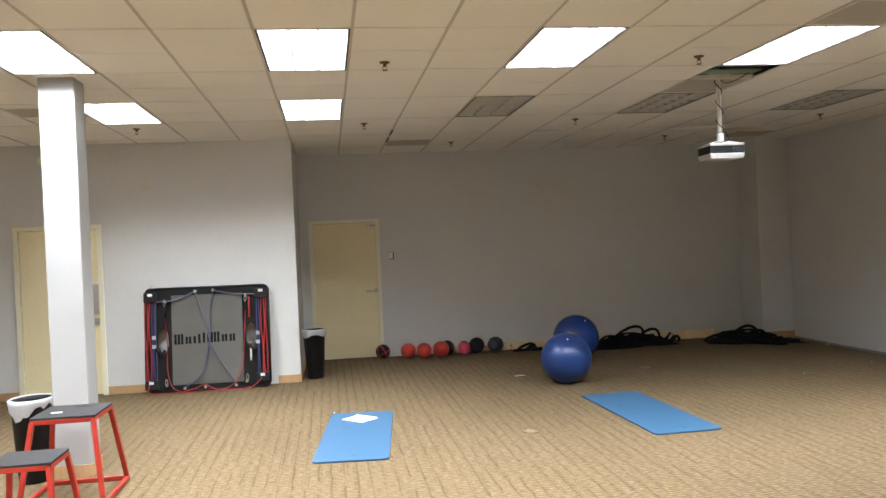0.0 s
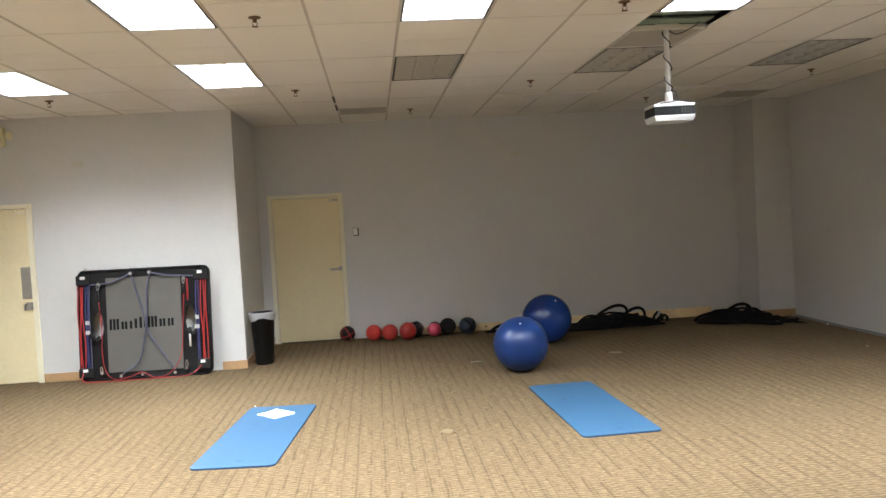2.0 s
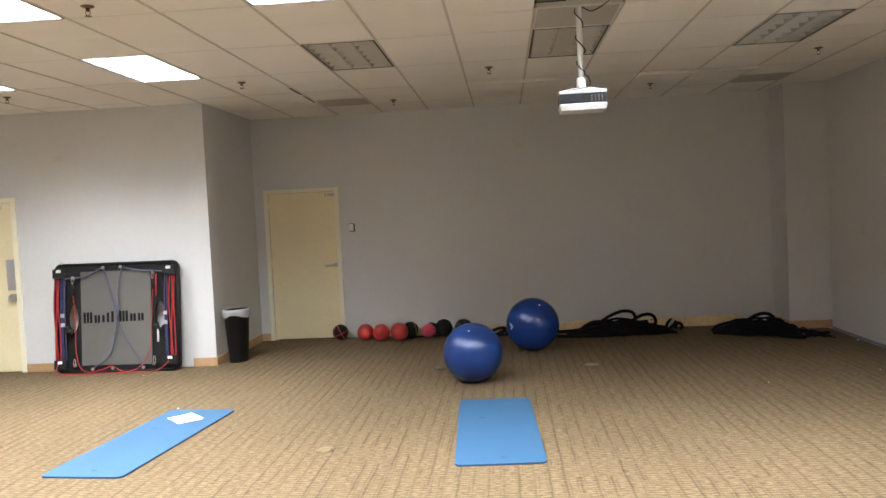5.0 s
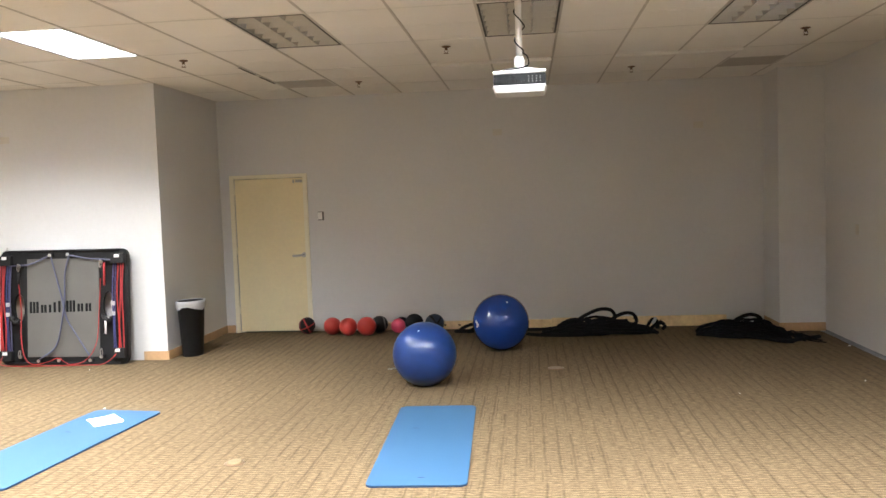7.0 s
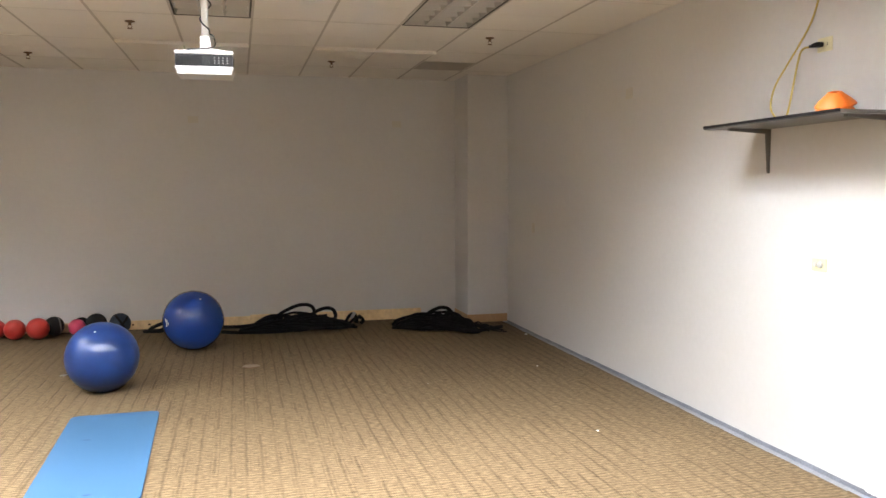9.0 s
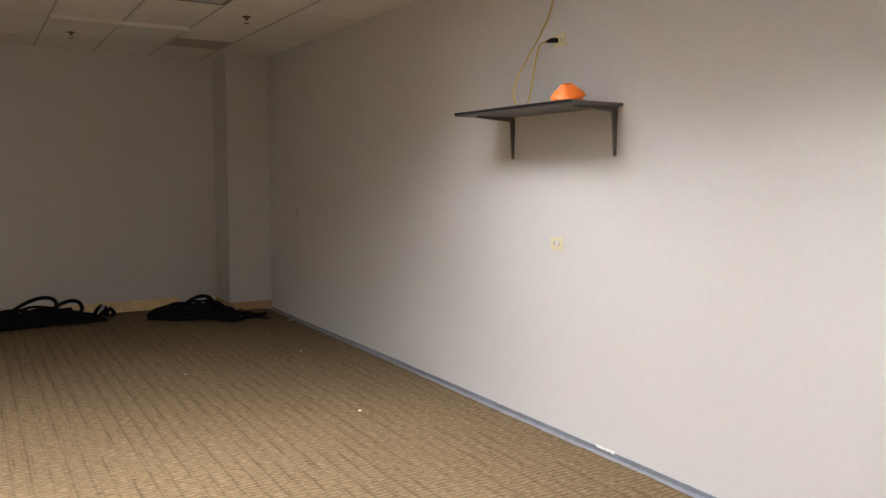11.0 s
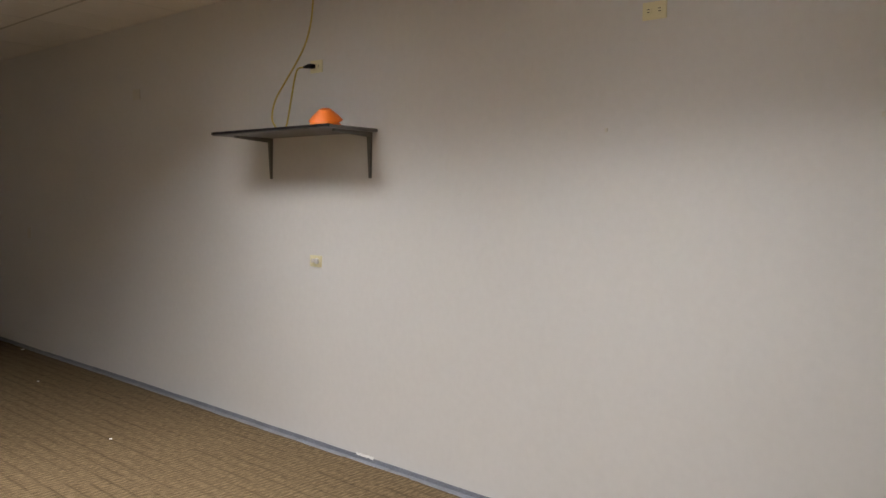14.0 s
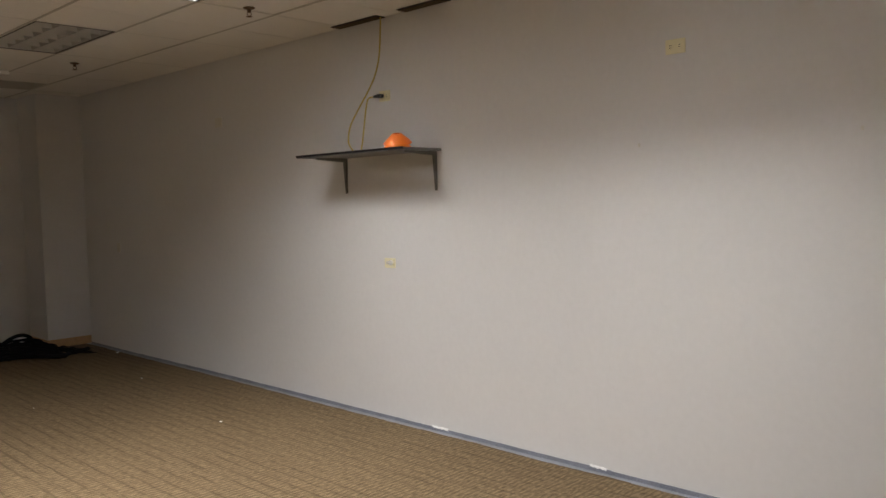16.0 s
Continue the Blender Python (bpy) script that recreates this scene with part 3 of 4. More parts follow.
box(bm, -0.166, 0.166, -0.136, 0.136, -0.738, -0.6905, 0.010)
for v in bm.verts:
    if v.co.z < -0.72:
        v.co.x *= 0.94
        v.co.y *= 0.92
part("bottom_shell", bm, M_SHELL, pj)
for i in range(7):
    bm = B()
    z = -0.632 - 0.0085 * i
    box(bm, -0.150, -0.010, -0.1345, -0.1312, z - 0.0022, z + 0.0022)
    part("slat", bm, M_RUBBER, body)
bm = B()
box(bm, 0.045, 0.145, -0.1338, -0.1312, -0.683, -0.630, 0.001)
panel = part("control_panel", bm, M_RUBBER, pj, "black control panel")
for i in range(4):
    for j in range(3):
        bm = B()
        x, z = 0.058 + 0.024 * i, -0.642 - 0.015 * j
        box(bm, x - 0.004, x + 0.004, -0.1355, -0.134, z - 0.003, z + 0.003, 0.001)
        part("button", bm, M_SHELF, panel)
bm = B()
tube(bm, [(0.02, -0.1312, -0.66), (0.02, -0.137, -0.66)], 0.012, 14, 0)
part("sensor", bm, M_RUBBER, pj)
bm = B()
pts = [(0.0, 0.02, 0.20)]
for i in range(26):
    a, z = i * 0.75, 0.05 - 0.53 * i / 25
    pts.append((0.027 * math.cos(a) * (1.4 if i % 7 == 3 else 1), 0.027 * math.sin(a), z))
pts += [(0.05, -0.02, -0.50), (0.055, -0.04, -0.56), (-0.02, -0.09, -0.585), (-0.09, -0.09, -0.59), (-0.12, -0.05, -0.597)]
tube(bm, pts, 0.0045, 6, 4)
part("cable", bm, M_BLACK, pj, "black cable wound round the pole")
bm = B()
tube(bm, [(0.02, 0, 0.0), (0.10, 0.02, -0.03), (0.22, -0.1, 0.02), (0.27, -0.2, 0.12)], 0.004, 6, 6)
part("cable", bm, M_BLACK, pj, "slack black cable")
bm = B()
box(bm, 3.28, 3.87, 6.76, 6.82, 3.12, 3.20, 0.01)
box(bm, 3.28, 3.87, 6.90, 7.07, 3.11, 3.125, 0.003)
tube(bm, [(3.2, 6.62, 3.2), (3.6, 6.65, 3.19), (3.95, 6.62, 3.21)], 0.02, 8, 4)
single("ceiling_strut", bm, M_GREEN, (0, 0, 0), "dark green steel strut in the open ceiling bay", "strut")


# ---- wall plates and switches ----
def wall_plate(name, at, turn, w, h, mat, label, kind="blank"):
    """Faces -y before the turn; at is the middle on the wall face."""
    t = thing(name, at, label, "wall plate", turn=turn)
    bm = B()
    box(bm, -w / 2, w / 2, -0.007, 0.001, -h / 2, h / 2, 0.0025)
    part("plate", bm, mat, t)
    if kind == "duplex":
        for s in (-1, 1):
            bm = B()
            c = s * 0.027 * (w / 0.117)
            lathe(bm, [(0.016, 0), (0.016, 0.003)], n=14)
            bmesh.ops.rotate(bm, verts=bm.verts, matrix=Matrix.Rotation(radians(90), 3, "X"))
            for v in bm.verts:
                v.co += Vector((c, -0.0075, 0))
            o = part("socket", bm, M_CREAM, t)
            for dz in (-0.006, 0.006):
                bm = B()
                box(bm, c - 0.006, c + 0.006, -0.0116, -0.0106, dz - 0.0015, dz + 0.0015)
                part("slit", bm, M_SLOT, o)
    if kind == "blank":
        for s in (-1, 1):
            bm = B()
            ball(bm, 0.004, (s * w * 0.3, -0.007, 0), 8, 6)
            part("screw", bm, mat, t)
    return t


wall_plate("cover_plate", (-2.24, YS, 2.52), 0, 0.12, 0.075, M_PLATE, "painted blank cover plate high on the wall")
wall_plate("cover_plate", (3.237, YF, 2.515), 0, 0.12, 0.08, M_PLATE, "painted blank cover plate high on the back wall")
wall_plate("cover_plate", (5.73, YF, 2.50), 0, 0.12, 0.08, M_PLATE, "painted blank cover plate high on the back wall")
wall_plate("cover_plate", (XR, 8.49, 2.485), -90, 0.12, 0.09, M_PLATE, "yellowed cover plate high on the side wall")
wall_plate("cover_plate", (XR, 10.82, 1.22), -90, 0.075, 0.11, M_PLATE, "painted cover plate on the side wall")
wall_plate("wall_outlet", (XR, 3.682, 2.505), -90, 0.118, 0.080, M_CREAM, "cream duplex power outlet turned sideways", "duplex")
wall_plate("wall_outlet", (XR, 6.085, 2.487), -90, 0.118, 0.080, M_CREAM, "cream duplex power outlet with a cord plugged in", "duplex")
low = wall_plate("volume_dial", (XR, 6.078, 1.218), -90, 0.118, 0.075, M_CREAM, "cream wall plate with a round dial", "dial")
for x, r, m in ((-0.022, 0.014, M_PLATE), (0.016, 0.020, M_WHITE)):
    bm = B()
    lathe(bm, [(r, 0), (r * 0.9, 0.012)], n=18)
    bmesh.ops.rotate(bm, verts=bm.verts, matrix=Matrix.Rotation(radians(90), 3, "X"))
    for v in bm.verts:
        v.co += Vector((x, -0.007, 0.002))
    part("dial", bm, m, low)
sw = thing("light_switch", (0.893, YF, 1.525), "white light switch in a black surround", "light switch")
bm = B()
box(bm, -0.040, 0.038, -0.012, 0.001, -0.056, 0.056, 0.003)
part("surround", bm, M_BLACK, sw)
bm = B()
box(bm, -0.038, 0.022, -0.018, -0.0125, -0.046, 0.050, 0.002)
plate_ob = part("plate", bm, M_WHITE, sw)
bm = B()
box(bm, -0.020, 0.004, -0.023, -0.0182, -0.018, 0.022, 0.002)
part("rocker", bm, M_WHITE, sw)

# emergency light
em = thing("emergency_light", (-3.19, YS, 2.87), "white twin-head emergency light high on the wall", "emergency light")
bm = B()
box(bm, -0.18, 0.18, -0.075, 0.002, -0.115, 0.115, 0.012)
part("body", bm, M_CREAM, em)
for s in (-1, 1):
    bm = B()
    tube(bm, [(s * 0.178, -0.04, 0.0), (s * 0.215, -0.05, 0.01)], 0.012, 8, 0)
    part("arm", bm, M_STEEL, em)
    bm = B()
    lathe(bm, [(0.012, 0.05), (0.035, 0.035), (0.048, 0.0), (0.046, -0.004)], n=18)
    bmesh.ops.rotate(bm, verts=bm.verts, matrix=Matrix.Rotation(radians(-75), 3, "X"))
    for v in bm.verts:
        v.co += Vector((s * 0.235, -0.06, 0.01))
    part("lamp_head", bm, M_CREAM, em)


# ---- training platform leaning on the wall ----
def oval(cx, cz, a, b, n=18, flat=0.0):
    return [(cx + a * math.cos(2 * math.pi * i / n), cz + b * math.sin(2 * math.pi * i / n)) for i in range(n)]


W, H = 1.56, 1.275
vm = new("training_platform")
vm.matrix_basis = pose(-2.305, 10.315, 0.012, 0, 0, 0) @ pose(0, 0, 0, -4.6, 0.4, 0) @ Matrix.Diagonal((0.96, 1, 1, 1))
tagged(vm, "black jump platform with red and blue bands leaning on the wall", "exercise platform")
bm = B()
plate(bm, rounded(W, H, 0.085), [oval(0.225, 0.63, 0.068, 0.160)[::-1], oval(1.315, 0.65, 0.066, 0.155)[::-1]], 0.045)
part("deck", bm, M_BLACK, vm)
bm = B()
for a in (0.0, W):
    s = 1 if a == 0 else -1
    tube(bm, [(a + s * 0.014, -0.006, 0.10), (a + s * 0.014, -0.006, H - 0.10)], 0.014, 8, 0)
for z in (0.014, H - 0.014):
    tube(bm, [(0.10, -0.006, z), (W - 0.10, -0.006, z)], 0.014, 8, 0)
part("edge_rail", bm, M_RUBBER, vm)
bm = B()
box(bm, 0.335, 1.215, -0.012, -0.0008, 0.085, 1.175, 0.003)
pad = part("mat_panel", bm, M_GREYMAT, vm, "grey rubber mat panel")
# the maker's mark as plain upright bars
x = 0.365
for count, h in ((3, 0.125), (2, 0.088), (1, 0.088), (1, 0.112), (1, 0.125), (4, 0.125), (2, 0.088), (2, 0.088)):
    for i in range(count):
        bm = B()
        box(bm, x, x + 0.030, -0.0145, -0.0125, 0.575 + 0.02 * (x - 0.4), 0.575 + 0.02 * (x - 0.4) + h, 0.0006)
        part("mark", bm, M_MARK, pad)
        x += 0.0405
    x += 0.0165


def stay(u, z0, z1, sway, mat, r=0.0075, y=-0.045, label=""):
    bm = B()
    tube(bm, [(u, y + 0.02, z0), (u + sway, y, z0 + 0.3 * (z1 - z0)), (u - sway * 0.6, y - 0.005, z0 + 0.65 * (z1 - z0)), (u, y + 0.02, z1)], r, 7, 6)
    part("band", bm, mat, vm, label)


for u, mat, sway in ((0.022, M_RED, 0.010), (0.048, M_RED, -0.008), (0.076, M_RED, 0.014), (0.105, M_BLUETUBE, 0.004), (0.128, M_BLUETUBE, -0.006), (0.150, M_SLATE, 0.004),
                     (1.400, M_BLUETUBE, 0.006), (1.425, M_BLUETUBE, -0.006), (1.458, M_RED, 0.012), (1.486, M_RED, -0.012), (1.515, M_RED, 0.006)):
    stay(u, 0.13, 1.135, sway, mat, label="red rubber band" if mat is M_RED else "blue rubber band")
for u, z in ((0.085, 0.10), (0.085, 1.16), (1.455, 0.13), (1.455, 1.165)):
    bm = B()
    box(bm, u - 0.08, u + 0.08, -0.060, -0.0008, z - 0.055, z + 0.055, 0.01)
    blk = part("band_block", bm, M_RUBBER, vm)
    bm = B()
    box(bm, u - 0.028, u + 0.028, -0.0635, -0.0605, z + 0.012, z + 0.045)
    part("sticker", bm, M_WHITE, blk, "small white sticker")
for u, z in ((0.125, 0.62), (1.405, 0.62)):
    for dz in (-0.08, 0.03):
        bm = B()
        box(bm, u - 0.024, u + 0.024, -0.062, -0.05, z + dz, z + dz + 0.045, 0.003)
        part("band_clip", bm, M_LINER, vm, "white band clip")
# pulleys along the top and bottom
for u, z in ((0.64, 1.215), (0.86, 1.22), (0.49, 0.045), (0.74, 0.05), (1.12, 0.05), (0.27, 0.09), (1.255, 0.09), (0.27, 1.10), (1.265, 1.13)):
    p = B()
    box(p, u - 0.028, u + 0.028, -0.045, -0.0008, z - 0.022, z + 0.022, 0.006)
    pl = part("pulley_block", p, M_RUBBER, vm)
    bm = B()
    lathe(bm, [(0.018, 0), (0.012, 0.006), (0.018, 0.012)], n=14)
    bmesh.ops.rotate(bm, verts=bm.verts, matrix=Matrix.Rotation(radians(90), 3, "X"))
    for v in bm.verts:
        v.co += Vector((u, -0.046, z))
    part("wheel", bm, M_STEEL, pl, "steel pulley wheel")
for u, z in ((0.262, 1.08), (1.262, 1.11), (0.27, 0.12), (1.265, 0.14)):
    bm = B()
    ringpts = [(u + 0.013 * math.cos(t), -0.066, z + 0.042 * math.sin(t)) for t in np.linspace(0, 2 * math.pi, 17)]
    tube(bm, ringpts, 0.005, 6, 0)
    part("carabiner", bm, M_STEEL, vm, "steel carabiner")
for u, z in ((0.205, 0.505), (1.33, 0.515)):
    bm = B()
    tube(bm, [(u - 0.06, -0.05, z + 0.03), (u - 0.01, -0.07, z - 0.01), (u + 0.03, -0.06, z - 0.03), (u + 0.055, -0.05, z + 0.01)], 0.020, 8, 5)
    tube(bm, [(u - 0.02, -0.05, z + 0.04), (u, -0.075, z), (u + 0.02, -0.05, z - 0.05)], 0.014, 8, 5)
    part("strap_handle", bm, M_RUBBER, vm, "black strap handle")
for u, z0, z1, mat in ((0.262, 0.90, 1.03, M_RUBBER), (1.262, 0.95, 1.06, M_RUBBER), (1.305, 0.87, 1.12, M_RED), (1.315, 0.34, 0.52, M_WHITE)):
    bm = B()
    tube(bm, [(u, -0.06, z0), (u, -0.06, z1)], 0.012, 8, 0)
    part("grip", bm, mat, vm)
# slack tubes over the mat
for pts, mat in ((((0.64, -0.03, 1.20), (0.70, -0.035, 1.0), (0.775, -0.04, 0.75), (0.83, -0.04, 0.52), (0.95, -0.04, 0.33), (1.12, -0.04, 0.08)), M_SLATE),
                 (((0.86, -0.03, 1.20), (0.82, -0.045, 1.0), (0.815, -0.05, 0.72), (0.77, -0.05, 0.42), (0.70, -0.05, 0.20), (0.50, -0.05, 0.06)), M_SLATE),
                 (((0.15, -0.05, 1.10), (0.40, -0.04, 1.12), (0.64, -0.05, 1.215)), M_SLATE),
                 (((0.86, -0.05, 1.215), (1.10, -0.04, 1.17), (1.40, -0.05, 1.15)), M_SLATE),
                 (((0.262, -0.06, 0.92), (0.285, -0.05, 0.60), (0.28, -0.05, 0.32), (0.32, -0.055, 0.10), (0.44, -0.08, 0.012), (0.62, -0.06, 0.04), (0.74, -0.06, 0.075), (0.90, -0.09, 0.012), (1.08, -0.06, 0.06), (1.20, -0.05, 0.25), (1.235, -0.05, 0.60), (1.262, -0.06, 0.98)), M_RED),
                 (((1.44, -0.06, 0.12), (1.38, -0.08, 0.06), (1.28, -0.10, 0.012), (1.10, -0.12, 0.008), (0.80, -0.13, 0.004), (0.45, -0.13, 0.0), (0.15, -0.13, 0.004), (0.06, -0.10, 0.03), (0.06, -0.05, 0.12)), M_RED)):
    bm = B()
    tube(bm, pts, 0.0055 if mat is M_RED else 0.009, 7, 6)
    part("slack_band", bm, mat, vm, "slack rubber band")
bm = B()
tube(bm, [(0.11, -0.03, H - 0.01), (0.105, -0.03, H + 0.035)], 0.008, 6, 0)
part("peg", bm, M_STEEL, vm)


# ---- waste bins ----
def waste_bin(at, label, turn, drape):
    t = thing("waste_bin", at, label, "waste bin", "black waste bins", turn)
    bm = B()
    lathe(bm, [(0.128, 0.0), (0.132, 0.006), (0.175, 0.61), (0.184, 0.615), (0.184, 0.63), (0.168, 0.63), (0.162, 0.59), (0.125, 0.03)], n=36, sy=0.82)
    part("body", bm, M_BLACK, t)
    bm = B()
    r = random.Random(7 if drape else 3)
    n, loops = 48, []
    hang = [0.075 + 0.02 * math.sin(3.1 * i / n * 2 * math.pi) + r.uniform(0, 0.015) for i in range(n)]
    if drape:
        hang = [0.035 + 0.03 * math.sin(5 * i / n * 2 * math.pi) ** 2 + 0.085 * max(0, math.cos(2 * math.pi * (i / n - drape))) ** 7 + r.uniform(0, 0.025) for i in range(n)]
    for ring, (rad, k) in enumerate(((0.155, -1), (0.170, 0), (0.1865, 0.02), (0.192, 0.25), (0.186, 0.6), (0.182, 1.0))):
        loop = []
        for i in range(n):
            a = 2 * math.pi * i / n
            z = 0.50 if k < 0 else 0.637 - hang[i] * k
            rr = (rad + r.uniform(-0.003, 0.006)) if k > 0 else rad
            if k > 0.5:
                rr = max(rr, 0.1875 - 0.045 / 0.61 * (0.63 - z))+ 0.004
            loop.append((rr * math.cos(a), 0.82 * rr * math.sin(a), z))
        loops.append(loop)
    rings(bm, loops, True, False)
    part("liner", bm, M_BAG, t, "white plastic liner folded over the rim")
    return t


waste_bin((-0.278, 10.80, 0), "tapered black bin with white liner in the wall corner", 80, 0)
waste_bin((-2.345, 6.69, 0), "tapered black bin with torn white liner beside the column", 90, 0.46)


# ---- plyometric boxes ----
def plyo(at, top_w, top_d, h, flare_x, flare_y, label):
    t = thing("plyo_box", at, label, "plyo box", "red jump boxes")
    a, b = top_w / 2, top_d / 2
    s = 0.016

    def strut(p, q, name):
        bm = B()
        p, q = Vector(p), Vector(q)
        d = (q - p).normalized()
        u = Vector((0, 0, 1)).cross(d)
        u = u.normalized() if u.length > 0.05 else Vector((1, 0, 0))
        if name == "leg":
            u = (Vector((1, 0, 0)) - d * d.x).normalized()
        w = d.cross(u)
        rings(bm, [[e + u * s * i + w * s * j for i, j in ((-1, -1), (1, -1), (1, 1), (-1, 1))] for e in (p, q)])
        for f in bm.faces:
            f.smooth = False
        bmesh.ops.bevel(bm, geom=list(bm.edges), offset=0.003, segments=1, affect="EDGES")
        part(name, bm, M_REDSTEEL, t)
    tops = [(-a + s, -b + s), (a - s, -b + s), (a - s, b - s), (-a + s, b - s)]
    feet = [(x + flare_x * (1 if x > 0 else -1), y + flare_y * (1 if y > 0 else -1)) for x, y in tops]
    for (x, y), (u, v) in zip(tops, feet):
        strut((x, y, h - 0.03), (u, v, 0.004), "leg")
    for i in range(4):
        strut((*tops[i], h - 0.031), (*tops[(i + 1) % 4], h - 0.031), "top_rail")
        strut((*feet[i], 0.0175), (*feet[(i + 1) % 4], 0.0175), "floor_rail")
    bm = B()
    slab(bm, [(x - a, y - b) for x, y in rounded(2 * a, 2 * b, 0.012, 3)], h - 0.0145, h, 0.003)
    pad_ob = part("top_pad", bm, M_PADTOP, t, "dark grey rubber top")
    return t, pad_ob


big, bigpad = plyo((-1.895, 6.17, 0), 0.43, 0.46, 0.61, 0.075, 0.115, "tall red steel jump box with grey rubber top")
bm = B()
lathe(bm, [(0.040, 0.6105), (0.040, 0.612)], (-0.085, -0.06, 0), 20, 1.0, 0.55)
part("sticker", bm, M_WHITE, bigpad, "white oval sticker")
bm = B()
box(bm, -0.02, 0.10, 0.115, 0.135, 0.6105, 0.6125, 0.0005)
part("slot", bm, M_RUBBER, bigpad)
plyo((-1.955, 5.47, 0), 0.38, 0.37, 0.46, 0.05, 0.08, "short red steel jump box with grey rubber top")


# ---- balls ----
def exercise_ball(x, y, r, mat, label, valve, logo):
    t = thing("exercise_ball", (x, y, 0), label, "exercise ball", "blue exercise balls")
    bm = B()
    c = (0, 0, r * 0.985)
    ball(bm, r, c, 64, 40, 0.015)
    for v in bm.verts:
        d = v.co - Vector(c)
        lat = math.asin(max(-1, min(1, d.z / r)))
        v.co += d.normalized() * 0.0012 * math.cos(lat * 34)
    part("shell", bm, mat, t)
    bm = B()
    d = Vector(valve).normalized()
    ball(bm, 0.011, Vector(c) + d * (r - 0.003), 12, 8)
    part("valve_plug", bm, M_WHITE, t, "white valve plug")
    if logo:
        d = Vector(logo).normalized()
        side = Vector((0, 0, 1)).cross(d).normalized()
        up = d.cross(side)
        for du, dv, w, h in ((-0.02, 0.02, 0.012, 0.03), (0.005, 0.0, 0.014, 0.045), (0.0, -0.035, 0.02, 0.014), (0.028, -0.012, 0.010, 0.026)):
            bm = B()
            for i, j in ((-1, -1), (1, -1), (1, 1), (-1, 1)):
                q = d * r + side * (du + w * i / 2) + up * (dv + h * j / 2)
                bm.verts.new(Vector(c) + q.normalized() * (r + 0.0035))
            bm.faces.new(list(bm.verts))
            ext = bmesh.ops.extrude_face_region(bm, geom=list(bm.faces))
            for g in ext["geom"]:
                if isinstance(g, bmesh.types.BMVert):
                    g.co -= d * 0.004
            part("mark", bm, M_WHITE, t, "small white printed mark")


exercise_ball(2.622, 9.185, 0.291, M_DUSTYBALL, "dusty blue exercise ball on the carpet beside the mat", (-0.08, -0.55, 0.80), None)
exercise_ball(3.263, 10.85, 0.312, M_BLUEBALL, "larger glossy blue exercise ball in front of the ropes", (0.25, -0.55, 0.75), (-0.80, -0.58, 0.05))


def medicine_ball(x, y, r, mat, label, bands=(), band_mat=None, seam=None):
    t = thing("medicine_ball", (x, y, 0), label, "medicine ball", "medicine balls along the wall")
    bm = B()
    ball(bm, r, (0, 0, r), 36, 24)
    for v in bm.verts:
        d = v.co - Vector((0, 0, r))
        for ax in ((1, 0, 0), (0, 0, 1)):
            if abs(d.normalized().dot(Vector(ax))) < 0.03:
                v.co -= d * 0.012
    part("shell", bm, mat, t)
    for axis, off, wide in bands:
        bm = B()
        ax = Vector(axis).normalized()
        u = ax.orthogonal().normalized()
        w = ax.cross(u)
        loops = []
        for s, lift in ((-1, 0.996), (-1, 1.012), (1, 1.012), (1, 0.996)):
            h = off + s * wide / 2
            rr = math.sqrt(max(0, 1 - h * h))
            loops.append([Vector((0, 0, r)) + (ax * h + u * rr * math.cos(a) + w * rr * math.sin(a)) * r * lift for a in np.linspace(0, 2 * math.pi, 36, endpoint=False)])
        rings(bm, loops, True, False)
        part("stripe", bm, band_mat, t)
    return t


medicine_ball(0.693, 12.15, 0.107, M_BLACK, "black medicine ball with crossed red stripes by the door", (((0.9, 0.25, 0.45), 0, 0.16), ((0.35, 0.2, -0.9), 0, 0.16), ((0.6, -0.75, 0.2), 0.1, 0.14)), M_RED)
for x, y, r in ((1.061, 12.03, 0.113), (1.285, 11.945, 0.114), (1.531, 11.91, 0.121)):
    medicine_ball(x, y, r, M_REDBALL, "red rubber medicine ball beside others on the carpet")
medicine_ball(1.655, 12.125, 0.110, M_BLACK, "black medicine ball with a grey stripe behind a red one", (((0.9, 0.4, 0.1), 0.45, 0.16),), M_SHELF)
medicine_ball(1.908, 12.075, 0.094, M_PINK, "small pink medicine ball", ())
medicine_ball(1.930, 12.235, 0.092, M_BLACK, "black medicine ball behind the pink one")
medicine_ball(2.107, 12.14, 0.118, M_RUBBER, "plain black rubber medicine ball")
medicine_ball(2.379, 12.05, 0.121, M_NAVY, "navy medicine ball with dark grey stripes", (((0.8, 0.3, 0.5), 0, 0.2), ((0.7, 0.2, -0.7), 0, 0.2)), M_BLACK)


# ---- boards along the back wall ----
def board(x0, x1, y, h, tilt, label):
    t = thing("pine_board", (x0, y, 0), label, "board", "pine boards along the wall", tilt)
    bm = B()
    box(bm, 0, x1 - x0, 0, 0.036, 0, h, 0.004)
    part("plank", bm, M_PINE, t)
    r = random.Random(int(x0 * 10))
    for i in range(int((x1 - x0) * 2.5)):
        bm = B()
        x, z = r.uniform(0.1, x1 - x0 - 0.1), r.uniform(0.3 * h, 0.85 * h)
        lathe(bm, [(0.011, 0), (0.009, 0.001)], n=10, sx=r.uniform(0.8, 2.0))
        bmesh.ops.rotate(bm, verts=bm.verts, matrix=Matrix.Rotation(radians(90), 3, "X"))
        for v in bm.verts:
            v.co += Vector((x, -0.0005, z))
        part("knot", bm, M_KNOT, t)


board(1.60, 3.98, 12.295, 0.105, 0, "low raw pine board on edge against the back wall")
board(3.86, 6.02, 12.235, 0.13, 0.4, "raw knotty pine board on edge against the back wall")


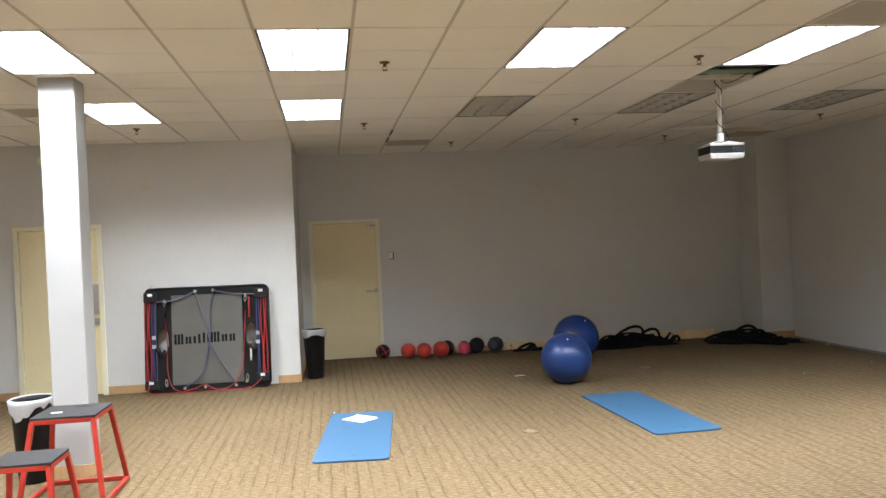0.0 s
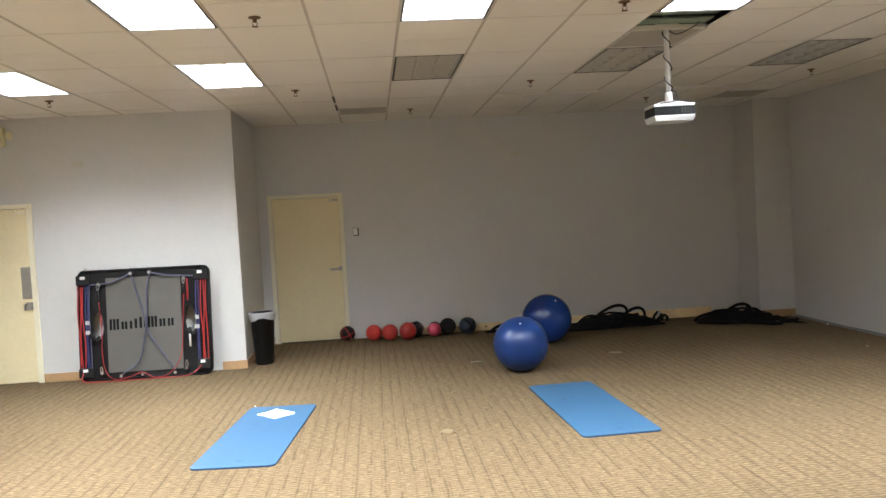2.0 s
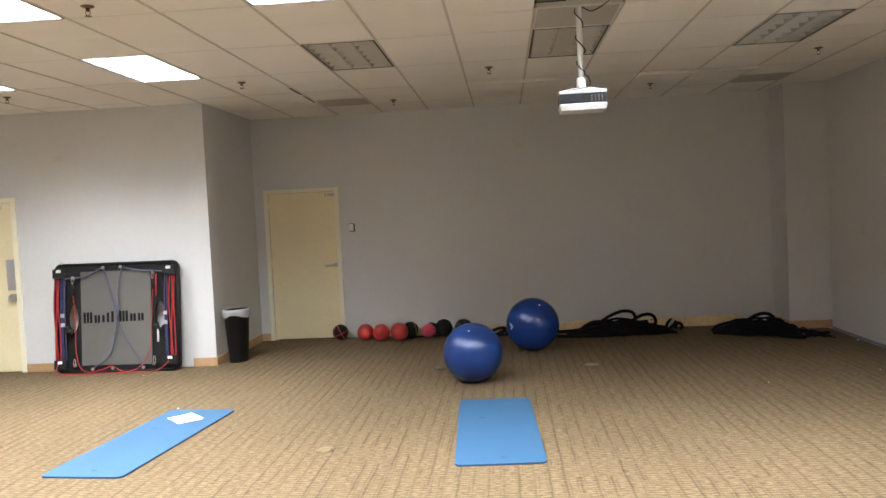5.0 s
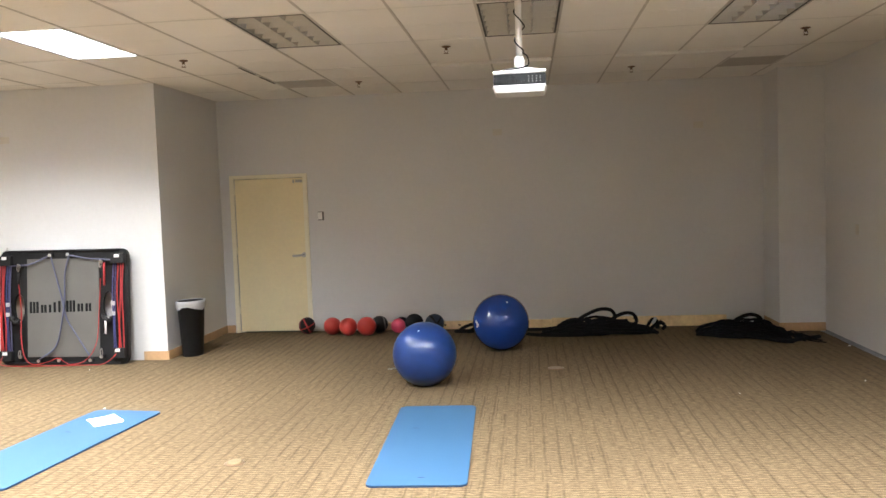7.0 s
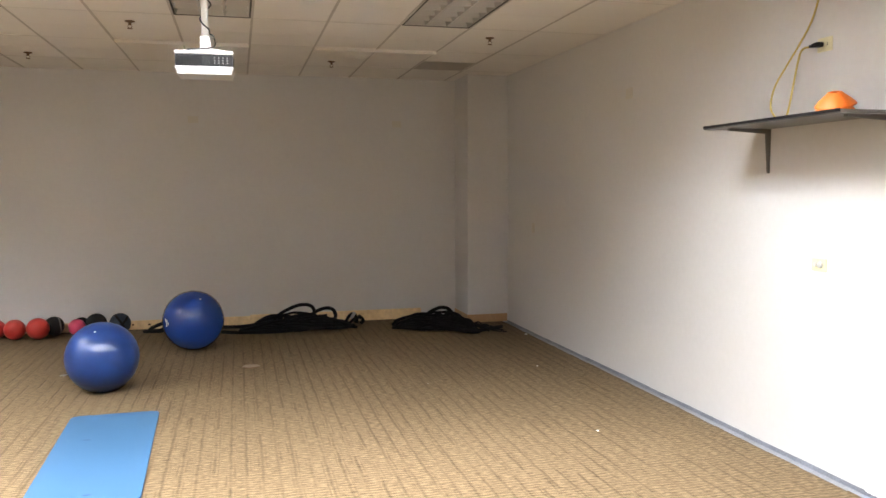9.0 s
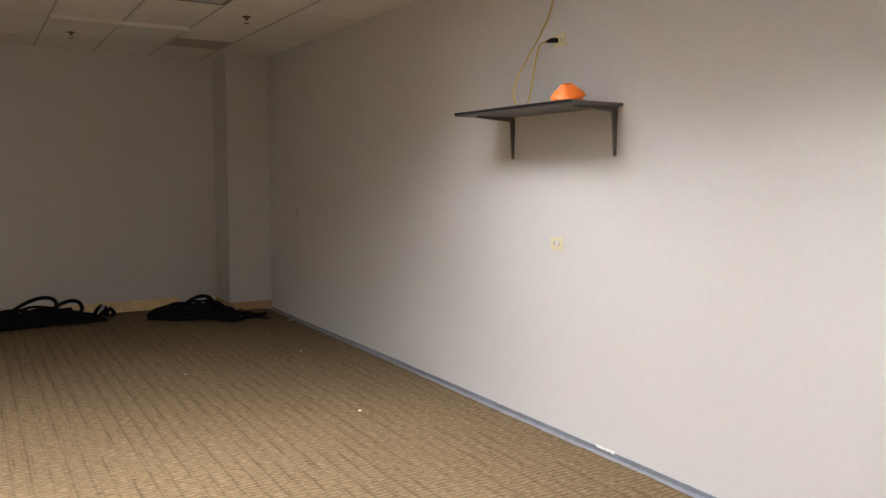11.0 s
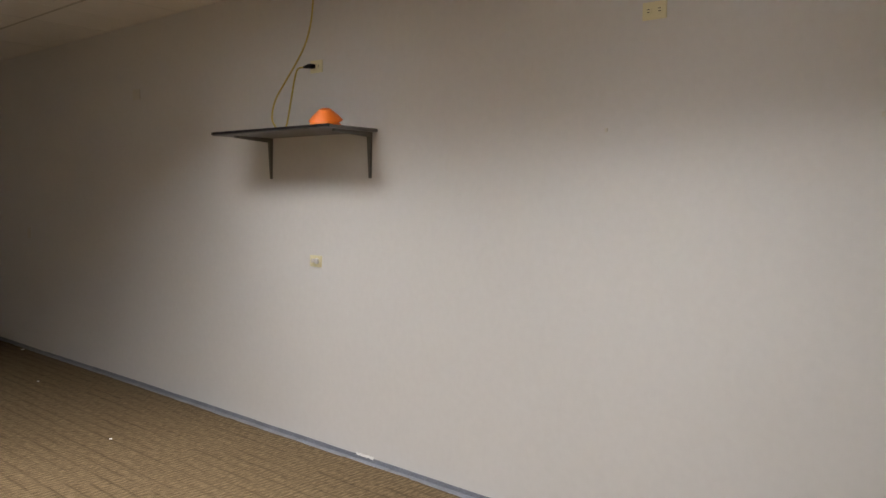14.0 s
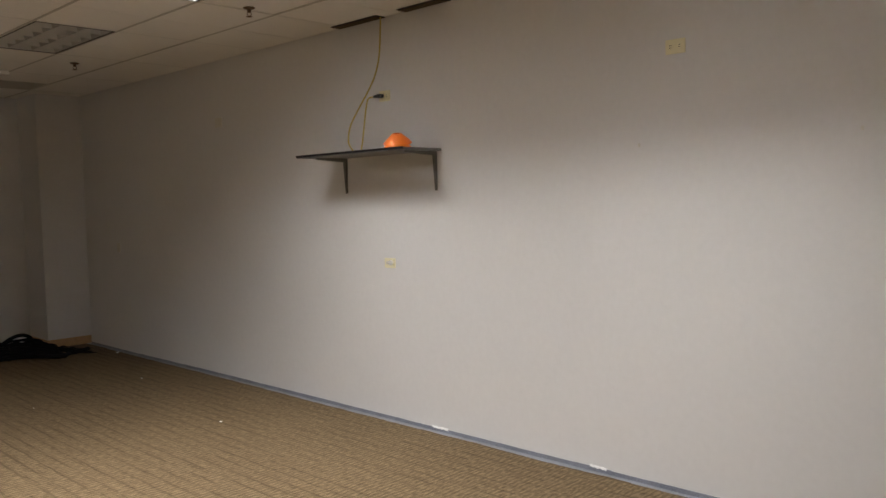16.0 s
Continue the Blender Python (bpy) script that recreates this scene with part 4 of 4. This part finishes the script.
# ---- ropes ----
def rope_pile(at, length, depth, height, turns, loops, seed, label, turn=0.0, r=0.021):
    t = thing("battle_rope", at, label, "rope", "black ropes by the back wall", turn)
    rr = random.Random(seed)
    pts = []
    for i in range(turns):
        s = 1 if i % 2 else -1
        lift = height * i / turns
        ext = 0.5 - 0.22 * (i / turns) * rr.random()
        for f in (-1, -0.5, 0, 0.5):
            x = s * f * length * ext + rr.uniform(-0.05, 0.05)
            y = rr.uniform(-depth, depth) * 0.6 * (1 - 0.4 * abs(f))
            z = r + lift * (1 - (x / (length * 0.5)) ** 2 * 0.9) * rr.uniform(0.25, 1.15)
            pts.append((x, y, max(r, z)))
    bm = B()
    tube(bm, pts, r, 7, 6)
    part("strand", bm, M_ROPE, t, "coiled black strand")
    for cx, cy, w, h, lean in loops:
        bm = B()
        p = [(cx - w * 0.5, cy, r), (cx - w * 0.36 + lean * 0.4, cy - 0.02, h * 0.62), (cx + lean * 0.8, cy, h * 0.97), (cx + w * 0.30 + lean, cy + 0.02, h * 0.92), (cx + w * 0.5 + lean * 0.7, cy + 0.01, h * 0.55), (cx + w * 0.45, cy - 0.01, r + 0.02)]
        tube(bm, p, 0.021, 8, 7)
        part("loop", bm, M_ROPE, t, "raised loop")
    return t


rope_pile((4.40, 11.78, 0), 1.32, 0.42, 0.18, 52, ((-0.14, 0.0, 0.42, 0.30, 0.18), (0.22, 0.02, 0.34, 0.245, 0.10), (0.66, 0.1, 0.14, 0.15, 0.0), (0.70, 0.06, 0.16, 0.11, 0.03)), 5,
          "heap of black rope with raised loops on the carpet", 0, 0.016)
rope_pile((6.02, 11.42, 0), 0.96, 0.45, 0.20, 62, ((-0.34, 0.10, 0.44, 0.13, 0.04), (-0.30, 0.02, 0.40, 0.09, 0.0), (-0.02, 0.05, 0.36, 0.25, 0.05), (0.14, -0.02, 0.30, 0.19, 0.03), (0.30, -0.1, 0.22, 0.13, 0.05)), 9,
          "tangled heap of black rope by the pilaster", -24, 0.014)
rope_pile((2.90, 11.98, 0), 0.46, 0.12, 0.05, 4, ((-0.08, 0.0, 0.26, 0.11, 0.04),), 12, "short loop of black rope behind the blue ball", 0, 0.020)
bm = B()
tube(bm, [(3.15, 11.95, 0.022), (3.4, 11.85, 0.022), (3.62, 11.66, 0.022), (3.85, 11.60, 0.022), (4.15, 11.58, 0.022), (4.45, 11.62, 0.03)], 0.021, 8, 8)
tube(bm, [(3.45, 11.9, 0.05), (3.75, 11.82, 0.06), (4.0, 11.80, 0.09)], 0.021, 8, 8)
single("rope_tail", bm, M_ROPE, (0, 0, 0), "black rope tail lying along the carpet", "rope")
bm = B()
tube(bm, [(6.1, 11.25, 0.03), (6.35, 11.0, 0.024), (6.55, 11.1, 0.022), (6.78, 11.22, 0.022)], 0.022, 8, 8)
tube(bm, [(6.0, 11.2, 0.06), (6.28, 10.96, 0.03), (6.42, 10.95, 0.022)], 0.022, 8, 8)
tube(bm, [(6.15, 11.4, 0.09), (6.45, 11.25, 0.05), (6.62, 11.32, 0.024)], 0.022, 8, 8)
single("rope_tail", bm, M_ROPE, (0, 0, 0), "frayed black rope tail beside the pilaster", "rope")
fray = random.Random(31)
bm = B()
for i in range(16):
    x, y = 6.05 + 0.035 * i + fray.uniform(-0.05, 0.05), 11.32 - 0.012 * i + fray.uniform(-0.08, 0.08)
    h = max(0.03, 0.17 - 0.010 * i)
    a = fray.uniform(-0.5, 0.9)
    tube(bm, [(x, y, h), (x + 0.08 * math.cos(a), y - 0.07, h + fray.uniform(-0.01, 0.03)), (x + 0.17 * math.cos(a), y - 0.13 + 0.06 * math.sin(a), h * 0.45), (x + 0.21, y - 0.16, 0.012)], fray.uniform(0.006, 0.011), 6, 4)
single("loose_straps", bm, M_ROPE, (0, 0, 0), "loose black straps spilling over the rope heap", "strap")
for q in ((5.055, 11.86, 0.10), (5.10, 11.85, 0.045)):
    bm = B()
    tube(bm, [(0, 0, 0), (0.03, -0.01, 0.045), (0.035, -0.015, 0.075)], 0.019, 8, 3)
    single("rope_end", bm, M_LINER if q[2] > 0.05 else M_ROPE, q, "taped rope end standing up from the heap", "rope")


# ---- mats and paper ----
def exercise_mat(at, turn, label):
    t = thing("exercise_mat", at, label, "exercise mat", "blue exercise mats", turn)
    o = rounded(0.61, 1.83, 0.05)
    o = [(x - 0.305, y - 0.915) for x, y in o]
    bm = B()
    slab(bm, o, 0.0, 0.006)
    part("underside", bm, M_MATSIDE, t, "navy foam underside")
    bm = B()
    slab(bm, o, 0.0062, 0.0135, 0.003)
    part("top", bm, M_MAT, t, "azure foam top")
    for dx, dy in ((-0.12, 0.28), (0.02, -0.78)):
        bm = B()
        lathe(bm, [(0.016, 0.0137), (0.015, 0.0141)], (dx, dy, 0), 12, 1.6, 0.5)
        part("smudge", bm, M_MATSIDE, t, "small dark scuff")
    return t


exercise_mat((0.138, 7.395, 0), -5.4, "flat azure foam exercise mat with papers on it")
exercise_mat((2.862, 7.465, 0), 2.0, "flat azure foam exercise mat in front of the ball")
pp = thing("paper_stack", (0.184, 7.985, 0.0142), "few white paper sheets lying on the mat", "paper", turn=40)
for i, a in enumerate((0, 4)):
    bm = B()
    vs = []
    for j in range(7):
        for k in range(7):
            u, v = -0.108 + 0.216 * j / 6, -0.14 + 0.28 * k / 6
            vs.append(bm.verts.new((u, v, 0.0008 + 0.0016 * i + 0.008 * i * max(0, u / 0.108) ** 3)))
    for j in range(6):
        for k in range(6):
            bm.faces.new((vs[j * 7 + k], vs[j * 7 + 7 + k], vs[j * 7 + 8 + k], vs[j * 7 + 1 + k])).smooth = True
    ext = bmesh.ops.extrude_face_region(bm, geom=list(bm.faces))
    for g in ext["geom"]:
        if isinstance(g, bmesh.types.BMVert):
            g.co.z += 0.0007
    bmesh.ops.rotate(bm, verts=bm.verts, matrix=Matrix.Rotation(radians(a), 3, "Z"))
    part("sheet", bm, M_PAPER, pp)

# ---- floor fittings and litter ----
fb = thing("floor_outlet", (1.625, 6.99, 0), "round brass floor outlet with its cover ajar", "floor outlet")
bm = B()
lathe(bm, [(0.052, 0.0005), (0.066, 0.0005), (0.066, 0.004), (0.058, 0.007), (0.052, 0.004)], n=28)
part("rim", bm, M_BRONZE, fb)
bm = B()
lathe(bm, [(0.051, 0.0), (0.051, 0.006), (0.044, 0.008)], n=28)
bmesh.ops.rotate(bm, verts=bm.verts, matrix=Matrix.Rotation(radians(5), 3, "X"))
for v in bm.verts:
    v.co.z += 0.005
part("cover", bm, M_BRASS, fb, "brass cover")
fb = thing("floor_outlet", (3.83, 9.83, 0), "round dark bronze floor outlet set in the carpet", "floor outlet")
bm = B()
lathe(bm, [(0.080, 0.0005), (0.080, 0.004), (0.070, 0.007), (0.062, 0.005)], n=28)
part("rim", bm, M_BRONZE, fb)
bm = B()
lathe(bm, [(0.060, 0.0005), (0.060, 0.004)], n=28)
part("cover", bm, M_BRONZE, fb)


def crumb(x, y, size, mat, label, seed):
    rr = random.Random(seed)
    bm = B()
    bmesh.ops.create_icosphere(bm, subdivisions=1, radius=size * 0.75)
    for v in bm.verts:
        v.co = Vector((v.co.x * rr.uniform(0.7, 1.5), v.co.y * rr.uniform(0.6, 1.2), max(0, v.co.z * 0.5 + size * 0.3) * rr.uniform(0.6, 1)))
    single("litter_scrap", bm, mat, (x, y, 0), label, "litter", "scraps on the carpet", rr.uniform(0, 180))


for i, (x, y, s, m) in enumerate(((6.112, 7.096, 0.014, M_PAPER), (-1.12, 10.05, 0.010, M_PAPER), (5.30, 8.75, 0.008, M_PAPER), (6.45, 9.15, 0.011, M_PAPER), (6.92, 10.75, 0.022, M_PAPER),
                                 (6.80, 10.45, 0.016, M_RUBBER), (-0.06, 8.42, 0.012, M_PAPER), (1.05, 6.65, 0.008, M_RUBBER), 
                                 (1.9, 8.3, 0.006, M_RUBBER))):
    crumb(x, y, s, m, "small white scrap on the carpet" if m is M_PAPER else "small dark scrap on the carpet", i)
for y0, y1 in ((5.50, 5.66), (4.16, 4.28)):
    bm = B()
    n = 14
    edge = random.Random(int(y0 * 100))
    top = [(XR - 0.0075, y0 + (y1 - y0) * i / n, 0.030 + edge.uniform(-0.002, 0.005)) for i in range(n + 1)]
    low_edge = [(XR - 0.0075, y0 + (y1 - y0) * i / n, 0.018 + edge.uniform(-0.006, 0.002)) for i in range(n + 1)]
    back = [[(x + 0.002, y, z) for x, y, z in row] for row in (low_edge, top)]
    rings(bm, [low_edge, top, back[1], back[0]], False, False)
    single("plaster_scuff", bm, M_PAPER, (0, 0, 0), "white chipped plaster scuff on the wall base", "scuff", "scuffs on the wall base")
clip = B()
tube(clip, [(-0.06, 0, 0.006), (-0.01, 0.02, 0.008), (0.04, -0.005, 0.008), (0.07, 0.01, 0.006)], 0.005, 6, 5)
tube(clip, [(-0.03, -0.02, 0.006), (0.0, 0.01, 0.012), (0.03, 0.03, 0.006)], 0.005, 6, 5)
single("metal_clip", clip, M_STEEL, (2.215, 9.86, 0), "bent steel clip lying on the carpet", "clip")

# ---- wall shelf with its things ----
sh = thing("wall_shelf", (XR, 6.11, 2.06), "dark grey laminate wall shelf on two brackets", "shelf")
bm = B()
box(bm, -0.378, -0.001, -0.61, 0.61, -0.020, -0.001, 0.003)
part("board", bm, M_SHELF, sh)
bm = B()
box(bm, -0.384, -0.3785, -0.61, 0.61, -0.014, 0.002, 0.001)
part("edge_band", bm, M_BLACK, sh, "black edge band")
for y in (0.457, -0.553):
    bm = B()
    rings(bm, [[(-0.30, y - 0.012, -0.034), (-0.30, y + 0.012, -0.034), (-0.30, y + 0.012, -0.0205), (-0.30, y - 0.012, -0.0205)],
               [(-0.03, y - 0.012, -0.050), (-0.03, y + 0.012, -0.050), (-0.03, y + 0.014, -0.0205), (-0.03, y - 0.014, -0.0205)]])
    rings(bm, [[(-0.032, y - 0.011, -0.021), (-0.001, y - 0.011, -0.021), (-0.001, y + 0.011, -0.021), (-0.032, y + 0.011, -0.021)],
               [(-0.014, y - 0.007, -0.30), (-0.001, y - 0.007, -0.30), (-0.001, y + 0.007, -0.30), (-0.014, y + 0.007, -0.30)]])
    for f in bm.faces:
        f.smooth = False
    part("bracket", bm, M_SHELF, sh, "dark tapered bracket")


def cone_disc(z, tip, label):
    bm = B()
    lathe(bm, [(0.100, 0.0), (0.102, 0.003), (0.097, 0.010), (0.080, 0.029), (0.060, 0.047), (0.043, 0.062), (0.034, 0.071), (0.028, 0.072),
               (0.026, 0.067), (0.040, 0.057), (0.057, 0.042), (0.077, 0.024), (0.094, 0.004)], n=36, cap=False)
    ob = single("marker_cone", bm, M_ORANGE, (6.785, 5.695, z), label, "marker cone", "stacked marker cones")
    ob.matrix_basis = pose(6.785, 5.695, z, -0.7 * tip, tip, 0)


cone_disc(2.0615, 0, "orange plastic disc cone lying on the wall shelf")
cone_disc(2.0960, -14, "orange plastic disc cone tipped on top of another")
pc = thing("power_cord", (XR, 6.09, 2.487), "yellow power cord hanging from the ceiling to the shelf", "power cord")
bm = B()
box(bm, -0.055, -0.013, -0.008, 0.032, -0.014, 0.014, 0.006)
rings(bm, [[(-0.05, 0.028, -0.012), (-0.022, 0.028, -0.012), (-0.022, 0.028, 0.012), (-0.05, 0.028, 0.012)], [(-0.045, 0.08, -0.007), (-0.03, 0.08, -0.007), (-0.03, 0.08, 0.007), (-0.045, 0.08, 0.007)]])
part("plug", bm, M_BLACK, pc, "dark plug")
bm = B()
tube(bm, [(-0.037, 0.07, 0), (-0.05, 0.13, -0.01), (-0.08, 0.125, -0.08), (-0.13, 0.095, -0.22), (-0.18, 0.065, -0.36), (-0.21, 0.05, -0.42)], 0.006, 8, 8)
part("cord", bm, M_YELLOW, pc)
bm = B()
tube(bm, [(-0.22, 0.12, -0.42), (-0.21, 0.19, -0.34), (-0.17, 0.21, -0.22), (-0.11, 0.19, -0.10), (-0.07, 0.12, 0.03), (-0.05, 0.05, 0.15), (-0.045, 0.0, 0.29), (-0.045, -0.02, 0.45), (-0.045, -0.03, 0.60)], 0.006, 8, 8)
part("cord", bm, M_YELLOW, pc)
for y, z in ((3.915, 1.978), (2.722, 1.984)):
    bm = B()
    box(bm, -0.005, 0.001, -0.006, 0.006, -0.010, 0.010, 0.002)
    single("wall_anchor", bm, M_PLATE, (XR, y, z), "small grey wall anchor", "anchor")
